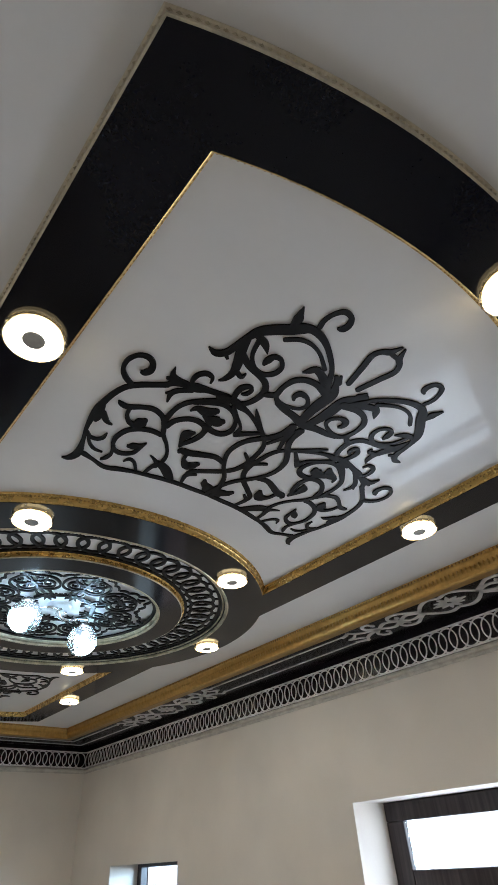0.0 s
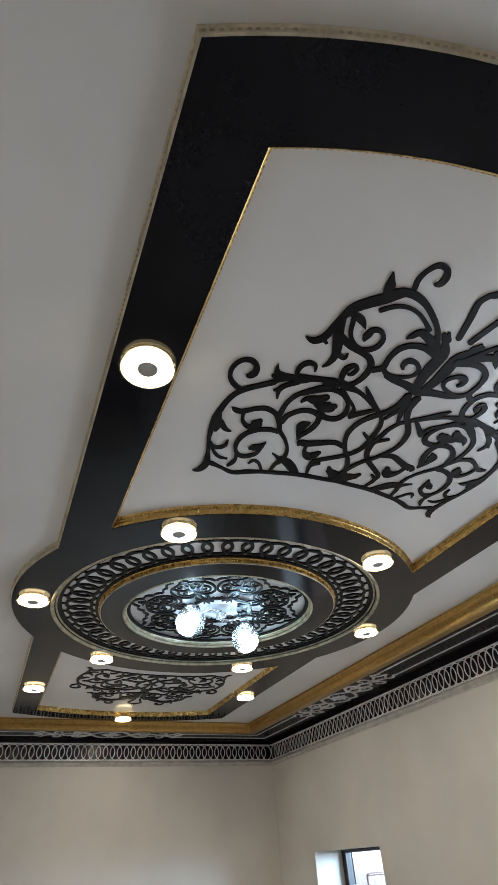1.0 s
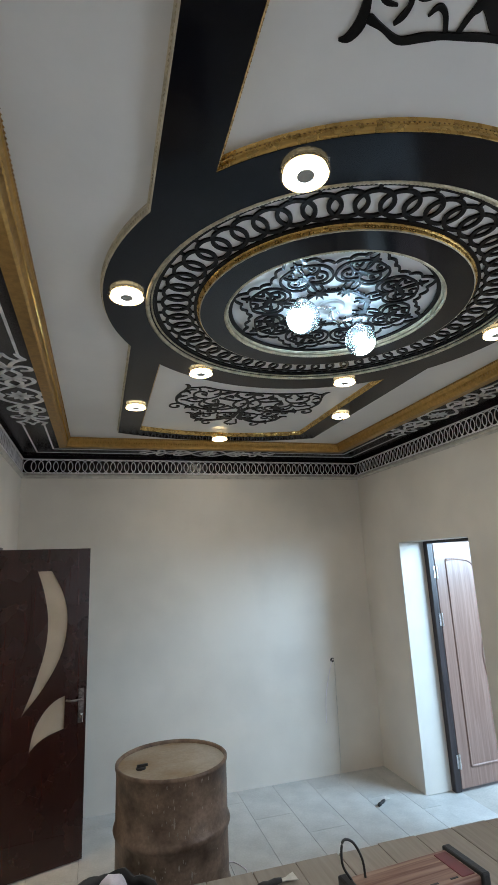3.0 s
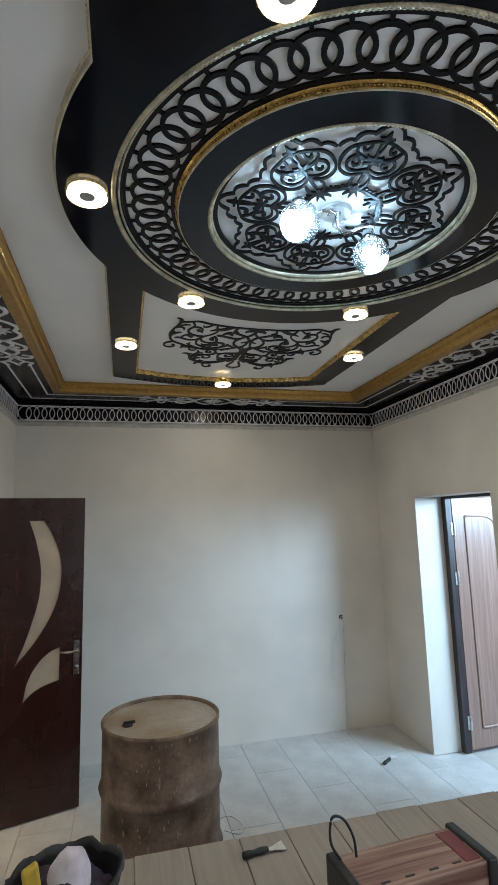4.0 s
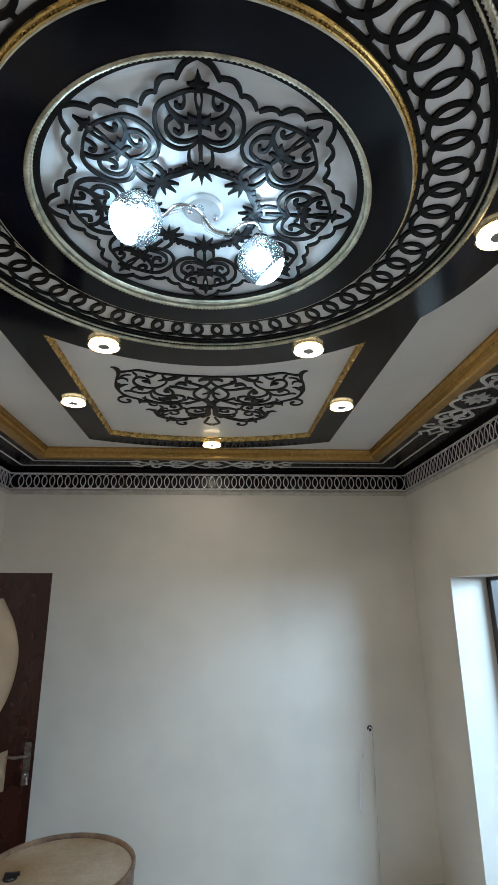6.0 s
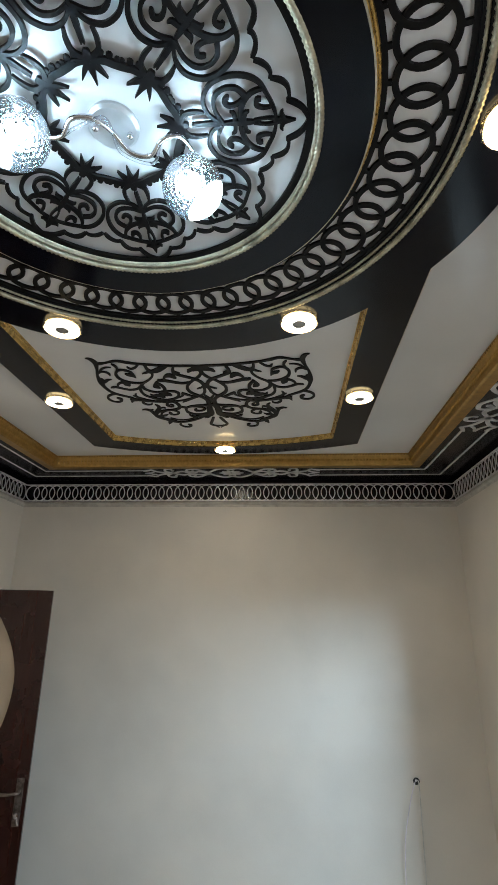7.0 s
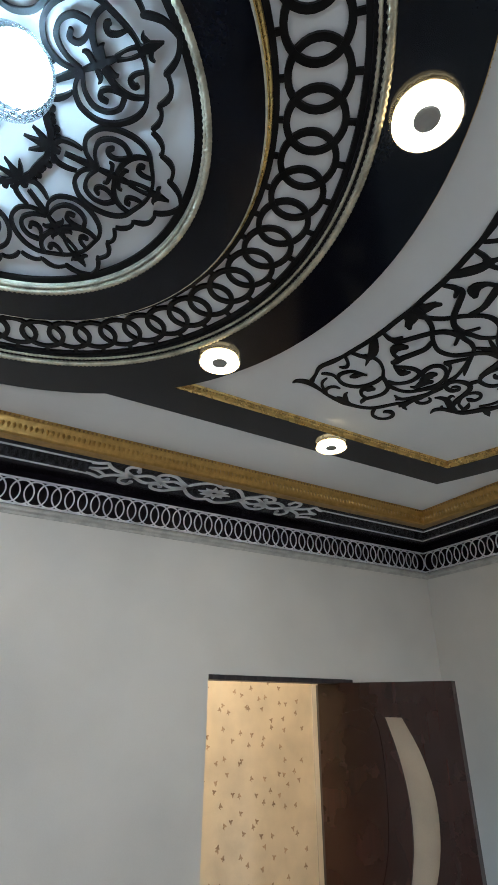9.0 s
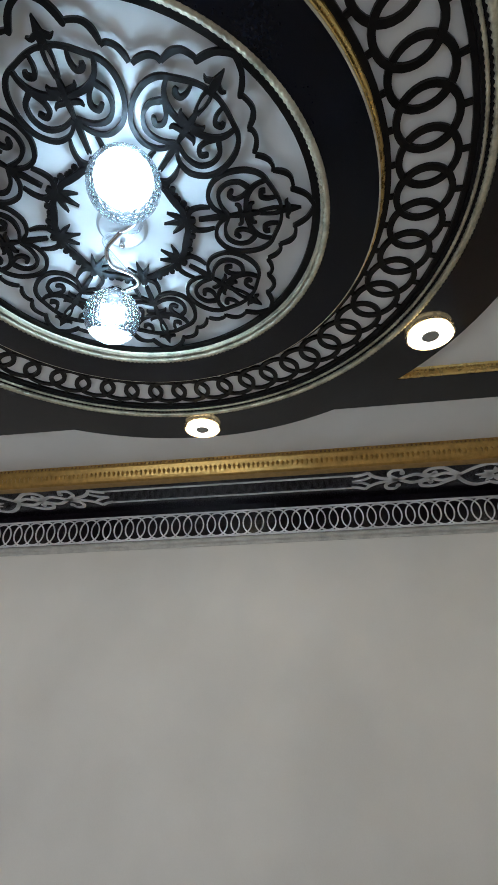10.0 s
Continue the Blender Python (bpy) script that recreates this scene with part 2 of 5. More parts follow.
def spline(pts, per=6, closed=False):
    """A smooth line through the points (Catmull-Rom)."""
    p = [Vector((*q, 0.0)) if len(q) == 2 else Vector(q) for q in pts]
    n = len(p)
    out = []
    for i in range(n if closed else n - 1):
        if closed:
            a, b, c, d = p[i - 1], p[i], p[(i + 1) % n], p[(i + 2) % n]
        else:
            a, b, c, d = p[max(i - 1, 0)], p[i], p[i + 1], p[min(i + 2, n - 1)]
        for k in range(per):
            t = k / per
            out.append(0.5 * (2 * b + (c - a) * t + (2 * a - 5 * b + 4 * c - d) * t * t + (3 * b - a - 3 * c + d) * t ** 3))
    if not closed:
        out.append(p[-1])
    return out


def strip(bm, pts, widths, z0, z1, m=None, closed=False):
    """A flat cut ribbon along a line in the x-y plane, with thickness from z0 to z1."""
    n = len(pts)
    rows = []
    for i, p in enumerate(pts):
        a, b = (pts[i - 1], pts[(i + 1) % n]) if closed else (pts[max(i - 1, 0)], pts[min(i + 1, n - 1)])
        t = (b - a)
        t = t.normalized() if t.length > 1e-9 else Vector((1, 0, 0))
        s = Vector((-t.y, t.x, 0)) * (widths[i] / 2)
        row = []
        for q, z in ((p + s, z0), (p - s, z0), (p - s, z1), (p + s, z1)):
            co = Vector((q.x, q.y, z))
            row.append(bm.verts.new(m @ co if m is not None else co))
        rows.append(row)
    pairs = list(zip(rows, rows[1:])) + ([(rows[-1], rows[0])] if closed else [])
    for a, b in pairs:
        for k in range(4):
            j = (k + 1) % 4
            bm.faces.new((a[k], a[j], b[j], b[k]))
    if not closed:
        bm.faces.new(rows[0][::-1])
        bm.faces.new(rows[-1])


LIFT = [0]


def scroll(bm, pts, w, z0, z1, mirror=True, m=None, bulb=False, taper=0.4, per=6):
    """A scroll of the cut ornament, thick in the middle and tapering to its ends, and its mirror image."""
    for side in ((1, -1) if mirror else (1,)):
        line = spline([(x * side, y) for x, y in pts], per)
        n = len(line)
        ws = [w * (taper + (1 - taper) * math.sin(math.pi * (0.08 + 0.84 * i / (n - 1))) ** 0.7) for i in range(n)]
        LIFT[0] = (LIFT[0] + 1) % 23
        d = LIFT[0] * 0.00009
        strip(bm, line, ws, z0 - d, z1, m)
        if bulb:
            e = line[-1]
            blade(bm, [(e.x + w * 0.75 * math.cos(k * 0.785), e.y + w * 0.75 * math.sin(k * 0.785)) for k in range(8)], z0 - d - 0.0003, z1, m)


def pen(bm, pts, z0, z1, m=None, per=5):
    """A cut stroke whose breadth swells and thins along a smooth line, with rounded ends."""
    line = spline(pts, per)
    LIFT[0] = (LIFT[0] + 1) % 23
    lo = z0 - LIFT[0] * 0.00009
    strip(bm, [Vector((p.x, p.y, 0)) for p in line], [max(0.0015, p.z) for p in line], lo, z1, m)
    for e in (line[0], line[-1]):
        if e.z > 0.0075:
            r = e.z * 0.499
            blade(bm, [(e.x + r * math.cos(k * 0.524), e.y + r * math.sin(k * 0.524)) for k in range(12)], lo + 0.00003, z1, m)


def blade(bm, outline, z0, z1, m=None):
    """A small filled shape with thickness."""
    lo = [bm.verts.new(m @ Vector((x, y, z0)) if m is not None else (x, y, z0)) for x, y in outline]
    hi = [bm.verts.new(m @ Vector((x, y, z1)) if m is not None else (x, y, z1)) for x, y in outline]
    n = len(lo)
    bm.faces.new(lo[::-1])
    bm.faces.new(hi)
    for i in range(n):
        j = (i + 1) % n
        bm.faces.new((lo[i], lo[j], hi[j], hi[i]))


def leaf(bm, base, tip, w, z0, z1, mirror=True, m=None, bend=0.25):
    """A pointed leaf with a curved spine."""
    for side in ((1, -1) if mirror else (1,)):
        b, t = Vector((base[0] * side, base[1], 0)), Vector((tip[0] * side, tip[1], 0))
        d = t - b
        s = Vector((-d.y, d.x, 0)).normalized()
        k = bend * side * d.length * 0.35
        LIFT[0] = (LIFT[0] + 1) % 23
        dz = LIFT[0] * 0.00009
        line = [b + d * u + s * (k * math.sin(math.pi * u)) for u in (0, 0.2, 0.4, 0.6, 0.8, 1.0)]
        strip(bm, line, [w * q for q in (0.45, 0.85, 1.0, 0.75, 0.4, 0.05)], z0 - dz, z1, m)


def tube(bm, line, r, n=8, closed=False, twist=0.0, lobes=0):
    """A round bar along a line; lobes and twist make it a rope."""
    up = Vector((0, 0, 1))
    rows = []
    cnt = len(line)
    for i, p in enumerate(line):
        a, b = (line[i - 1], line[(i + 1) % cnt]) if closed else (line[max(i - 1, 0)], line[min(i + 1, cnt - 1)])
        t = (b - a).normalized()
        u = up if abs(t.z) < 0.9 else Vector((1, 0, 0))
        s = t.cross(u).normalized()
        v = s.cross(t)
        row = []
        for k in range(n):
            ang = 2 * math.pi * k / n
            rr = r * (1 + (0.20 * math.sin(lobes * ang + twist * i) if lobes else 0))
            row.append(bm.verts.new(p + s * (rr * math.cos(ang)) + v * (rr * math.sin(ang))))
        rows.append(row)
    pairs = list(zip(rows, rows[1:])) + ([(rows[-1], rows[0])] if closed else [])
    for a, b in pairs:
        for k in range(n):
            j = (k + 1) % n
            bm.faces.new((a[k], b[k], b[j], a[j]))
    if not closed:
        bm.faces.new(rows[0])
        bm.faces.new(rows[-1][::-1])


def ring_line(r, z, n):
    return [Vector((x, y, z)) for x, y in circle(r, n)]


def sweep(bm, line, profile, closed=True):
    """A moulding: profile of (out, z) pairs carried along a plan line; out is to the left of its direction."""
    cnt = len(line)
    rows = []
    for i, p in enumerate(line):
        a = line[i - 1] if (closed or i) else p
        b = line[(i + 1) % cnt] if (closed or i < cnt - 1) else p
        d1 = (Vector(p) - Vector(a))
        d2 = (Vector(b) - Vector(p))
        d1 = d1.normalized() if d1.length > 1e-9 else d2.normalized()
        d2 = d2.normalized() if d2.length > 1e-9 else d1
        n1, n2 = Vector((-d1.y, d1.x)), Vector((-d2.y, d2.x))
        mit = (n1 + n2)
        mit = mit / max(0.3, mit.length_squared / 2)
        rows.append([bm.verts.new((p[0] + mit.x * o, p[1] + mit.y * o, z)) for o, z in profile])
    k = len(profile)
    pairs = list(zip(rows, rows[1:])) + ([(rows[-1], rows[0])] if closed else [])
    for a, b in pairs:
        for i in range(k):
            j = (i + 1) % k
            bm.faces.new((a[i], a[j], b[j], b[i]))
    bmesh.ops.recalc_face_normals(bm, faces=bm.faces)


def beads(bm, line, step, size, out, z, closed=True):
    """Small lozenges along a moulding."""
    pts = [Vector((p[0], p[1])) for p in line]
    if closed:
        pts.append(pts[0])
    carry = step / 2
    for a, b in zip(pts, pts[1:]):
        d = b - a
        ln = d.length
        if ln < 1e-9:
            continue
        d /= ln
        nrm = Vector((-d.y, d.x))
        while carry < ln:
            c = a + d * carry + nrm * out
            tip = c + nrm * size[2]
            q = [(c - d * size[0] / 2, z), (c, z - size[1] / 2), (c + d * size[0] / 2, z), (c, z + size[1] / 2)]
            vs = [bm.verts.new((p.x, p.y, zz)) for p, zz in q]
            t = bm.verts.new((tip.x, tip.y, z - 0.002))
            for i in range(4):
                bm.faces.new((vs[i], vs[(i + 1) % 4], t))
            carry += step
        carry -= ln

# ---- the large structure ----
XW, YN, YS = 1.606, 2.848, -3.25
YC, YH = (YN + YS) / 2, (YN - YS) / 2
Z_BLACK, Z_CEIL, Z_PANEL, Z_SOFFIT = 2.906, 2.936, 2.939, 2.864


def basis(wx, wn, at):
    """Wall frame: x along the wall, y up, z into the room."""
    m = Matrix(((wx[0], 0, wn[0], at[0]), (wx[1], 0, wn[1], at[1]), (0, 1, 0, at[2]), (0, 0, 0, 1)))
    return m


def under(wx, wn, at):
    """Soffit frame: x along the wall, y away from it, z down."""
    return Matrix(((wx[0], wn[0], 0, at[0]), (wx[1], wn[1], 0, at[1]), (0, 0, -1, at[2]), (0, 0, 0, 1)))


SIDES = {
    "north": ((1, 0), (0, -1), (0, YN), XW),
    "south": ((-1, 0), (0, 1), (0, YS), XW),
    "east": ((0, -1), (-1, 0), (XW, YC), YH),
    "west": ((0, 1), (1, 0), (-XW, YC), YH),
}


def rect(x0, x1, y0, y1):
    return [(x0, y0), (x1, y0), (x1, y1), (x0, y1)]


def notched(x0, x1, top, doors):
    pts = [(x0, 0)]
    for a, b, h in doors:
        pts += [(a, 0), (a, h), (b, h), (b, 0)]
    return pts + [(x1, 0), (x1, top), (x0, top)]


E_DOOR = (1.305, 2.205, 1.988)
W_DOOR = (1.305, 2.150, 2.045)
WIN = (-1.66, -0.26, 0.90, 2.165)
WALLS = {
    "north": ([rect(-XW - 0.3, XW + 0.3, 0, 3.1)], 0.22),
    "south": ([rect(-XW - 0.3, XW + 0.3, 0, 3.1)], 0.22),
    "east": ([notched(-YH, YH, 3.1, [(YC - E_DOOR[1], YC - E_DOOR[0], E_DOOR[2])]), rect(YC - WIN[1], YC - WIN[0], WIN[2], WIN[3])], 0.30),
    "west": ([notched(-YH, YH, 3.1, [(W_DOOR[0] - YC, W_DOOR[1] - YC, W_DOOR[2])])], 0.24),
}
for side, (outl, thick) in WALLS.items():
    wx, wn, at, half = SIDES[side]
    me = plate_mesh(outl, -thick, 0.0, basis(wx, wn, (*at, 0)))
    w = place_mesh("wall_" + side, me, WALL)
    tagged(w, "off-white painted plaster wall, freshly finished and bare", "wall", kind="structure")


def arc3(p0, pm, p1, n):
    """Points of the arc through three points, ends included."""
    ax, ay, bx, by, cx, cy = *p0, *pm, *p1
    d = 2 * (ax * (by - cy) + bx * (cy - ay) + cx * (ay - by))
    ux = ((ax * ax + ay * ay) * (by - cy) + (bx * bx + by * by) * (cy - ay) + (cx * cx + cy * cy) * (ay - by)) / d
    uy = ((ax * ax + ay * ay) * (cx - bx) + (bx * bx + by * by) * (ax - cx) + (cx * cx + cy * cy) * (bx - ax)) / d
    r = math.hypot(ax - ux, ay - uy)
    a0, a1 = math.atan2(ay - uy, ax - ux), math.atan2(cy - uy, cx - ux)
    am = math.atan2(by - uy, bx - ux)
    two = 2 * math.pi
    span = (a1 - a0) % two
    if (am - a0) % two > span:
        span -= two
    return [(ux + r * math.cos(a0 + span * i / n), uy + r * math.sin(a0 + span * i / n)) for i in range(n + 1)]


R_LOBE, X_OUT, Y_OUT, Y_OUT_MID = 0.960, 0.826, 2.150, 2.332
X_IN, Y_IN_C, Y_IN, Y_IN_MID = 0.669, 0.689, 2.050, 2.185
R_RING, R_ANN, R_EYE = 0.797, 0.572, 0.470
yj = math.sqrt(R_LOBE ** 2 - X_OUT ** 2)
frame_outline = arc3((X_OUT, -yj), (R_LOBE, 0), (X_OUT, yj), 28) + arc3((X_OUT, Y_OUT), (0, Y_OUT_MID), (-X_OUT, Y_OUT), 36) \
    + arc3((-X_OUT, yj), (-R_LOBE, 0), (-X_OUT, -yj), 28) + arc3((-X_OUT, -Y_OUT), (0, -Y_OUT_MID), (X_OUT, -Y_OUT), 36)
panel_north = arc3((-X_IN, Y_IN_C), (0, R_LOBE), (X_IN, Y_IN_C), 32) + arc3((X_IN, Y_IN), (0, Y_IN_MID), (-X_IN, Y_IN), 32)
panel_south = [(-x, -y) for x, y in panel_north]

ceil_me = plate_mesh([rect(-XW - 0.1, XW + 0.1, YS - 0.1, YN + 0.1), panel_north, panel_south, circle(R_RING + 0.004, 96)], Z_CEIL, Z_PANEL)
bm = bmesh.new()
bm.from_mesh(ceil_me)
bm.from_mesh(plate_mesh([rect(-XW - 0.1, XW + 0.1, YS - 0.1, YN + 0.1), circle(R_ANN + 0.002, 96)], Z_PANEL, Z_PANEL + 0.05))
ceiling = part("ceiling", bm, WHITE)
tagged(ceiling, "glossy white painted false ceiling with stepped recesses", "ceiling", kind="structure")

soffit = place_mesh("ceiling_soffit", plate_mesh([rect(-XW, XW, YS, YN), rect(-XW + 0.37, XW - 0.37, YS + 0.37, YN - 0.37)], Z_SOFFIT, Z_SOFFIT + 0.02), SOFFIT)
tagged(soffit, "black painted soffit running round the ceiling edge", "soffit", kind="structure")

cor = rect(-XW + 0.37, XW - 0.37, YS + 0.37, YN - 0.37)
bm = bmesh.new()
sweep(bm, cor, [(0.0, Z_SOFFIT - 0.004), (0.010, Z_SOFFIT + 0.002), (0.013, Z_SOFFIT + 0.013), (0.030, Z_CEIL - 0.016), (0.035, Z_CEIL - 0.011), (0.037, Z_CEIL), (-0.05, Z_CEIL), (-0.05, Z_SOFFIT - 0.004)])
cornice = part("cornice", bm, GOLD)
tagged(cornice, "gold painted cornice moulding with a beaded leaf pattern", "moulding", kind="structure")
bm = bmesh.new()
beads(bm, cor, 0.021, (0.015, 0.036, 0.006), 0.0225, Z_CEIL - 0.042)
part("leaf_relief", bm, GOLD, cornice)
bm = bmesh.new()
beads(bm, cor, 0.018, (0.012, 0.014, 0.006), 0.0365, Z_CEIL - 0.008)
part("bead_row", bm, GOLD_DARK, cornice, "bead row in gold darkened for groove shade")

room = rect(-XW, XW, YS, YN)
bm = bmesh.new()
sweep(bm, room, [(0.0, 2.656), (0.004, 2.657), (0.006, 2.668), (0.019, 2.674), (0.021, 2.683), (0.016, 2.693), (0.009, 2.697), (0.0, 2.697)])
tagged(part("wall_trim", bm, TRIM_GREY), "pale grey bead moulding under the fretwork band", "moulding", kind="structure")


def loop_circles(bm, m, x0, x1, yc, r, pitch, w, z0, z1):
    run = x1 - x0 - 2 * r * 0.88
    n = round(run / pitch) + 1
    pitch = run / (n - 1)
    for i in range(n):
        c = x0 + r * 0.88 + i * pitch
        ln = [Vector((c + r * 0.88 * math.cos(2 * math.pi * k / 22), yc + r * math.sin(2 * math.pi * k / 22), 0)) for k in range(22)]
        e = 0.0006 * (i % 2)
        strip(bm, ln, [w] * 22, z0, z1 + e, m, closed=True)


def straight(bm, m, x0, x1, y, w, z0, z1):
    strip(bm, [Vector((x0, y, 0)), Vector((x1, y, 0))], [w, w], z0, z1, m)


def soffit_motif(bm, m, xc):
    """Interlaced silver scrollwork with a flower in its middle and a bud at each end."""
    y0, z = 0.200, (0.0, 0.004)
    for sx in (1, -1):
        mm = m @ Matrix.Translation((xc, y0, 0)) @ Matrix.Diagonal((sx, 1.5, 1, 1))
        kw = dict(mirror=False, m=mm, taper=0.75)
        for s in (1, -1):
            q = lambda *pts: [(x, y * s) for x, y in pts]
            scroll(bm, q((0.0, 0.060), (0.055, 0.076), (0.112, 0.052), (0.165, 0.004)), 0.017, *z, **kw)
            scroll(bm, q((0.150, 0.010), (0.195, 0.036), (0.245, 0.066), (0.298, 0.062), (0.316, 0.036), (0.292, 0.020), (0.270, 0.034)), 0.016, *z, bulb=True, **kw)
            scroll(bm, q((0.160, 0.002), (0.225, 0.026), (0.290, -0.004), (0.352, -0.030), (0.415, -0.002), (0.466, 0.032), (0.460, 0.064), (0.424, 0.070), (0.412, 0.046)), 0.016, *z, bulb=True, **kw)
            scroll(bm, q((0.415, 0.0), (0.490, 0.014), (0.535, 0.034), (0.560, 0.062)), 0.016, *z, **kw)
            scroll(bm, q((0.560, 0.062), (0.585, 0.050), (0.625, 0.040)), 0.015, *z, **kw)
            scroll(bm, q((0.545, 0.030), (0.580, 0.010), (0.625, 0.000)), 0.012, *z, **kw)
            leaf(bm, (0.010, 0.006 * s), (0.062, 0.026 * s), 0.024, *z, mirror=False, m=mm, bend=0)
            leaf(bm, (0.004, 0.010 * s), (0.026, 0.050 * s), 0.024, *z, mirror=False, m=mm, bend=0)
        leaf(bm, (0.018, 0.0), (0.088, 0.0), 0.022, *z, mirror=False, m=mm, bend=0)


for side, (wx, wn, at, half) in SIDES.items():
    m = basis(wx, wn, (*at, 0))
    bm = boxed(-half + (0.007 if half > 2 else 0), half - (0.007 if half > 2 else 0), 2.698, Z_SOFFIT - 0.001, 0.0, 0.006, m=None)
    bmesh.ops.transform(bm, matrix=m, verts=bm.verts)
    band = part("wall_band", bm, SOFFIT)
    tagged(band, "black band under the soffit with silver interlaced ring fretwork", "frieze", kind="structure")
    bm = bmesh.new()
    loop_circles(bm, m, -half + 0.012, half - 0.012, 2.763, 0.0575, 0.0600, 0.0066, 0.006, 0.0095)
    part("ring_fretwork", bm, SILVER, band, "silver grey interlaced rings")["kind"] = "stuff"
    bm = bmesh.new()
    straight(bm, m, -half + 0.01, half - 0.01, 2.703, 0.008, 0.006, 0.011)
    part("lower_fillet", bm, SILVER, band)
    bm = bmesh.new()
    straight(bm, m, -half + 0.01, half - 0.01, 2.826, 0.008, 0.006, 0.012)
    part("upper_fillet", bm, SILVER, band)
    u = under(wx, wn, (*at, Z_SOFFIT))
    centres = [0.0] if half < 2 else sorted(wx[1] * (y - YC) for y in (-1.2, 1.2))
    for xc in centres:
        bm = bmesh.new()
        soffit_motif(bm, u, xc)
        o = part("soffit_scrollwork", bm, SILVER)
        tagged(o, "silver grey interlaced scrollwork with a central flower on the black soffit", "ornament", group="scrollwork motifs on the soffit")
    ends = [-half] + [c + s * 0.60 for c in centres for s in (-1, 1)] + [half]
    for d in (0.130, 0.270):
        for k in range(0, len(ends), 2):
            a = ends[k] + (d if k == 0 else 0)
            b = ends[k + 1] - (d if k == len(ends) - 2 else 0)
            bm = bmesh.new()
            straight(bm, u, a, b, d, 0.012, 0.0, 0.0035)
            tagged(part("soffit_line", bm, SILVER), "thin silver grey inlaid line on the soffit", "inlay", kind="structure")

# ---- black ceiling frame with its mouldings ----
cf = group_of("ceiling_frame", (0, 0, Z_BLACK), "glossy black ceiling frame with two panels and a round centre", "ceiling frame")


def at_ceiling(name, bm_or_me, material, parent, label="", smooth=False):
    ob = part(name, bm_or_me, material, parent, label, smooth) if isinstance(bm_or_me, bmesh.types.BMesh) else place_mesh(name, bm_or_me, material, parent, label, smooth)
    ob.matrix_parent_inverse = Matrix.Translation((0, 0, -Z_BLACK))
    return ob


at_ceiling("board", plate_mesh([frame_outline, panel_north, panel_south, circle(R_RING, 96)], Z_BLACK, Z_CEIL), BLACK, cf)
bm = bmesh.new()
sweep(bm, frame_outline, [(0.0, Z_BLACK + 0.002), (-0.004, Z_BLACK + 0.004), (-0.006, Z_CEIL - 0.006), (-0.010, Z_CEIL - 0.005), (-0.010, Z_CEIL), (0.0, Z_CEIL)])
at_ceiling("edge_trim", bm, CREAM_TRIM, cf, "cream beaded edge trim")
bm = bmesh.new()
beads(bm, frame_outline, 0.014, (0.011, 0.014, -0.004), -0.0050, Z_BLACK + 0.015)
at_ceiling("edge_beads", bm, ROPE, cf, "champagne bead row")
for pan in (panel_north, panel_south):
    bm = bmesh.new()
    sweep(bm, pan, [(0.0, Z_BLACK + 0.002), (0.0022, Z_BLACK + 0.003), (0.005, Z_BLACK + 0.008), (0.0055, Z_BLACK + 0.019), (0.0085, Z_BLACK + 0.021), (0.0095, Z_BLACK + 0.0275), (0.014, Z_PANEL), (0.0, Z_PANEL)])
    at_ceiling("panel_moulding", bm, GOLD_BRIGHT, cf, "gold moulding inside the panel recess")
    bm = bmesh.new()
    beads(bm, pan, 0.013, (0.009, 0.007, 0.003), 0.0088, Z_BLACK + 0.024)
    at_ceiling("panel_beads", bm, GOLD_DARK, cf, "bead row in gold darkened for groove shade")


def rope(r, z, rad, n, material, label):
    bm = bmesh.new()
    tube(bm, ring_line(r, z, n), rad, 8, closed=True, twist=2 * math.pi * round(n / 4.6) / n, lobes=2)
    return at_ceiling("rope_moulding", bm, material, cf, label, smooth=True)


rope(R_RING - 0.008, Z_BLACK + 0.006, 0.0085, 1680, ROPE, "champagne twisted rope moulding")
rope(R_RING - 0.025, Z_BLACK + 0.0150, 0.0040, 1680, ROPE, "fine champagne rope moulding")
bm = bmesh.new()
sweep(bm, circle(R_RING - 0.001, 120), [(0.0, Z_BLACK + 0.010), (0.018, Z_BLACK + 0.012), (0.022, Z_BLACK + 0.017), (0.034, Z_BLACK + 0.019), (0.036, 2.936), (0.0, 2.936)])
at_ceiling("ring_moulding", bm, BLACK_CUT, cf, "black stepped ring moulding")

# ---- medallion ----
med = group_of("ceiling_medallion", (0, 0, Z_BLACK), "round black and white medallion with cut scrollwork and looped ring", "ceiling medallion")
at_ceiling("ring_backing", plate_mesh([circle(R_RING + 0.002, 96), circle(R_ANN + 0.001, 96)], 2.937, 2.9425), WHITE, med, "white backing of the looped ring")
at_ceiling("eye_backing", plate_mesh([circle(R_ANN + 0.001, 96)], 2.950, 2.961), WHITE, med, "white backing behind the cut medallion")
at_ceiling("annulus", plate_mesh([circle(R_ANN, 96), circle(R_EYE, 96)], Z_BLACK + 0.001, 2.9495), BLACK, med, "glossy black annulus")
Z0, Z1 = 2.9292, 2.9368
at_ceiling("outer_rim", plate_mesh([circle(0.762, 96), circle(0.750, 96)], Z0, Z1), BLACK_CUT, med)
at_ceiling("inner_rim", plate_mesh([circle(0.599, 96), circle(0.573, 96)], Z0, Z1), BLACK_CUT, med)
LOOPS = 52
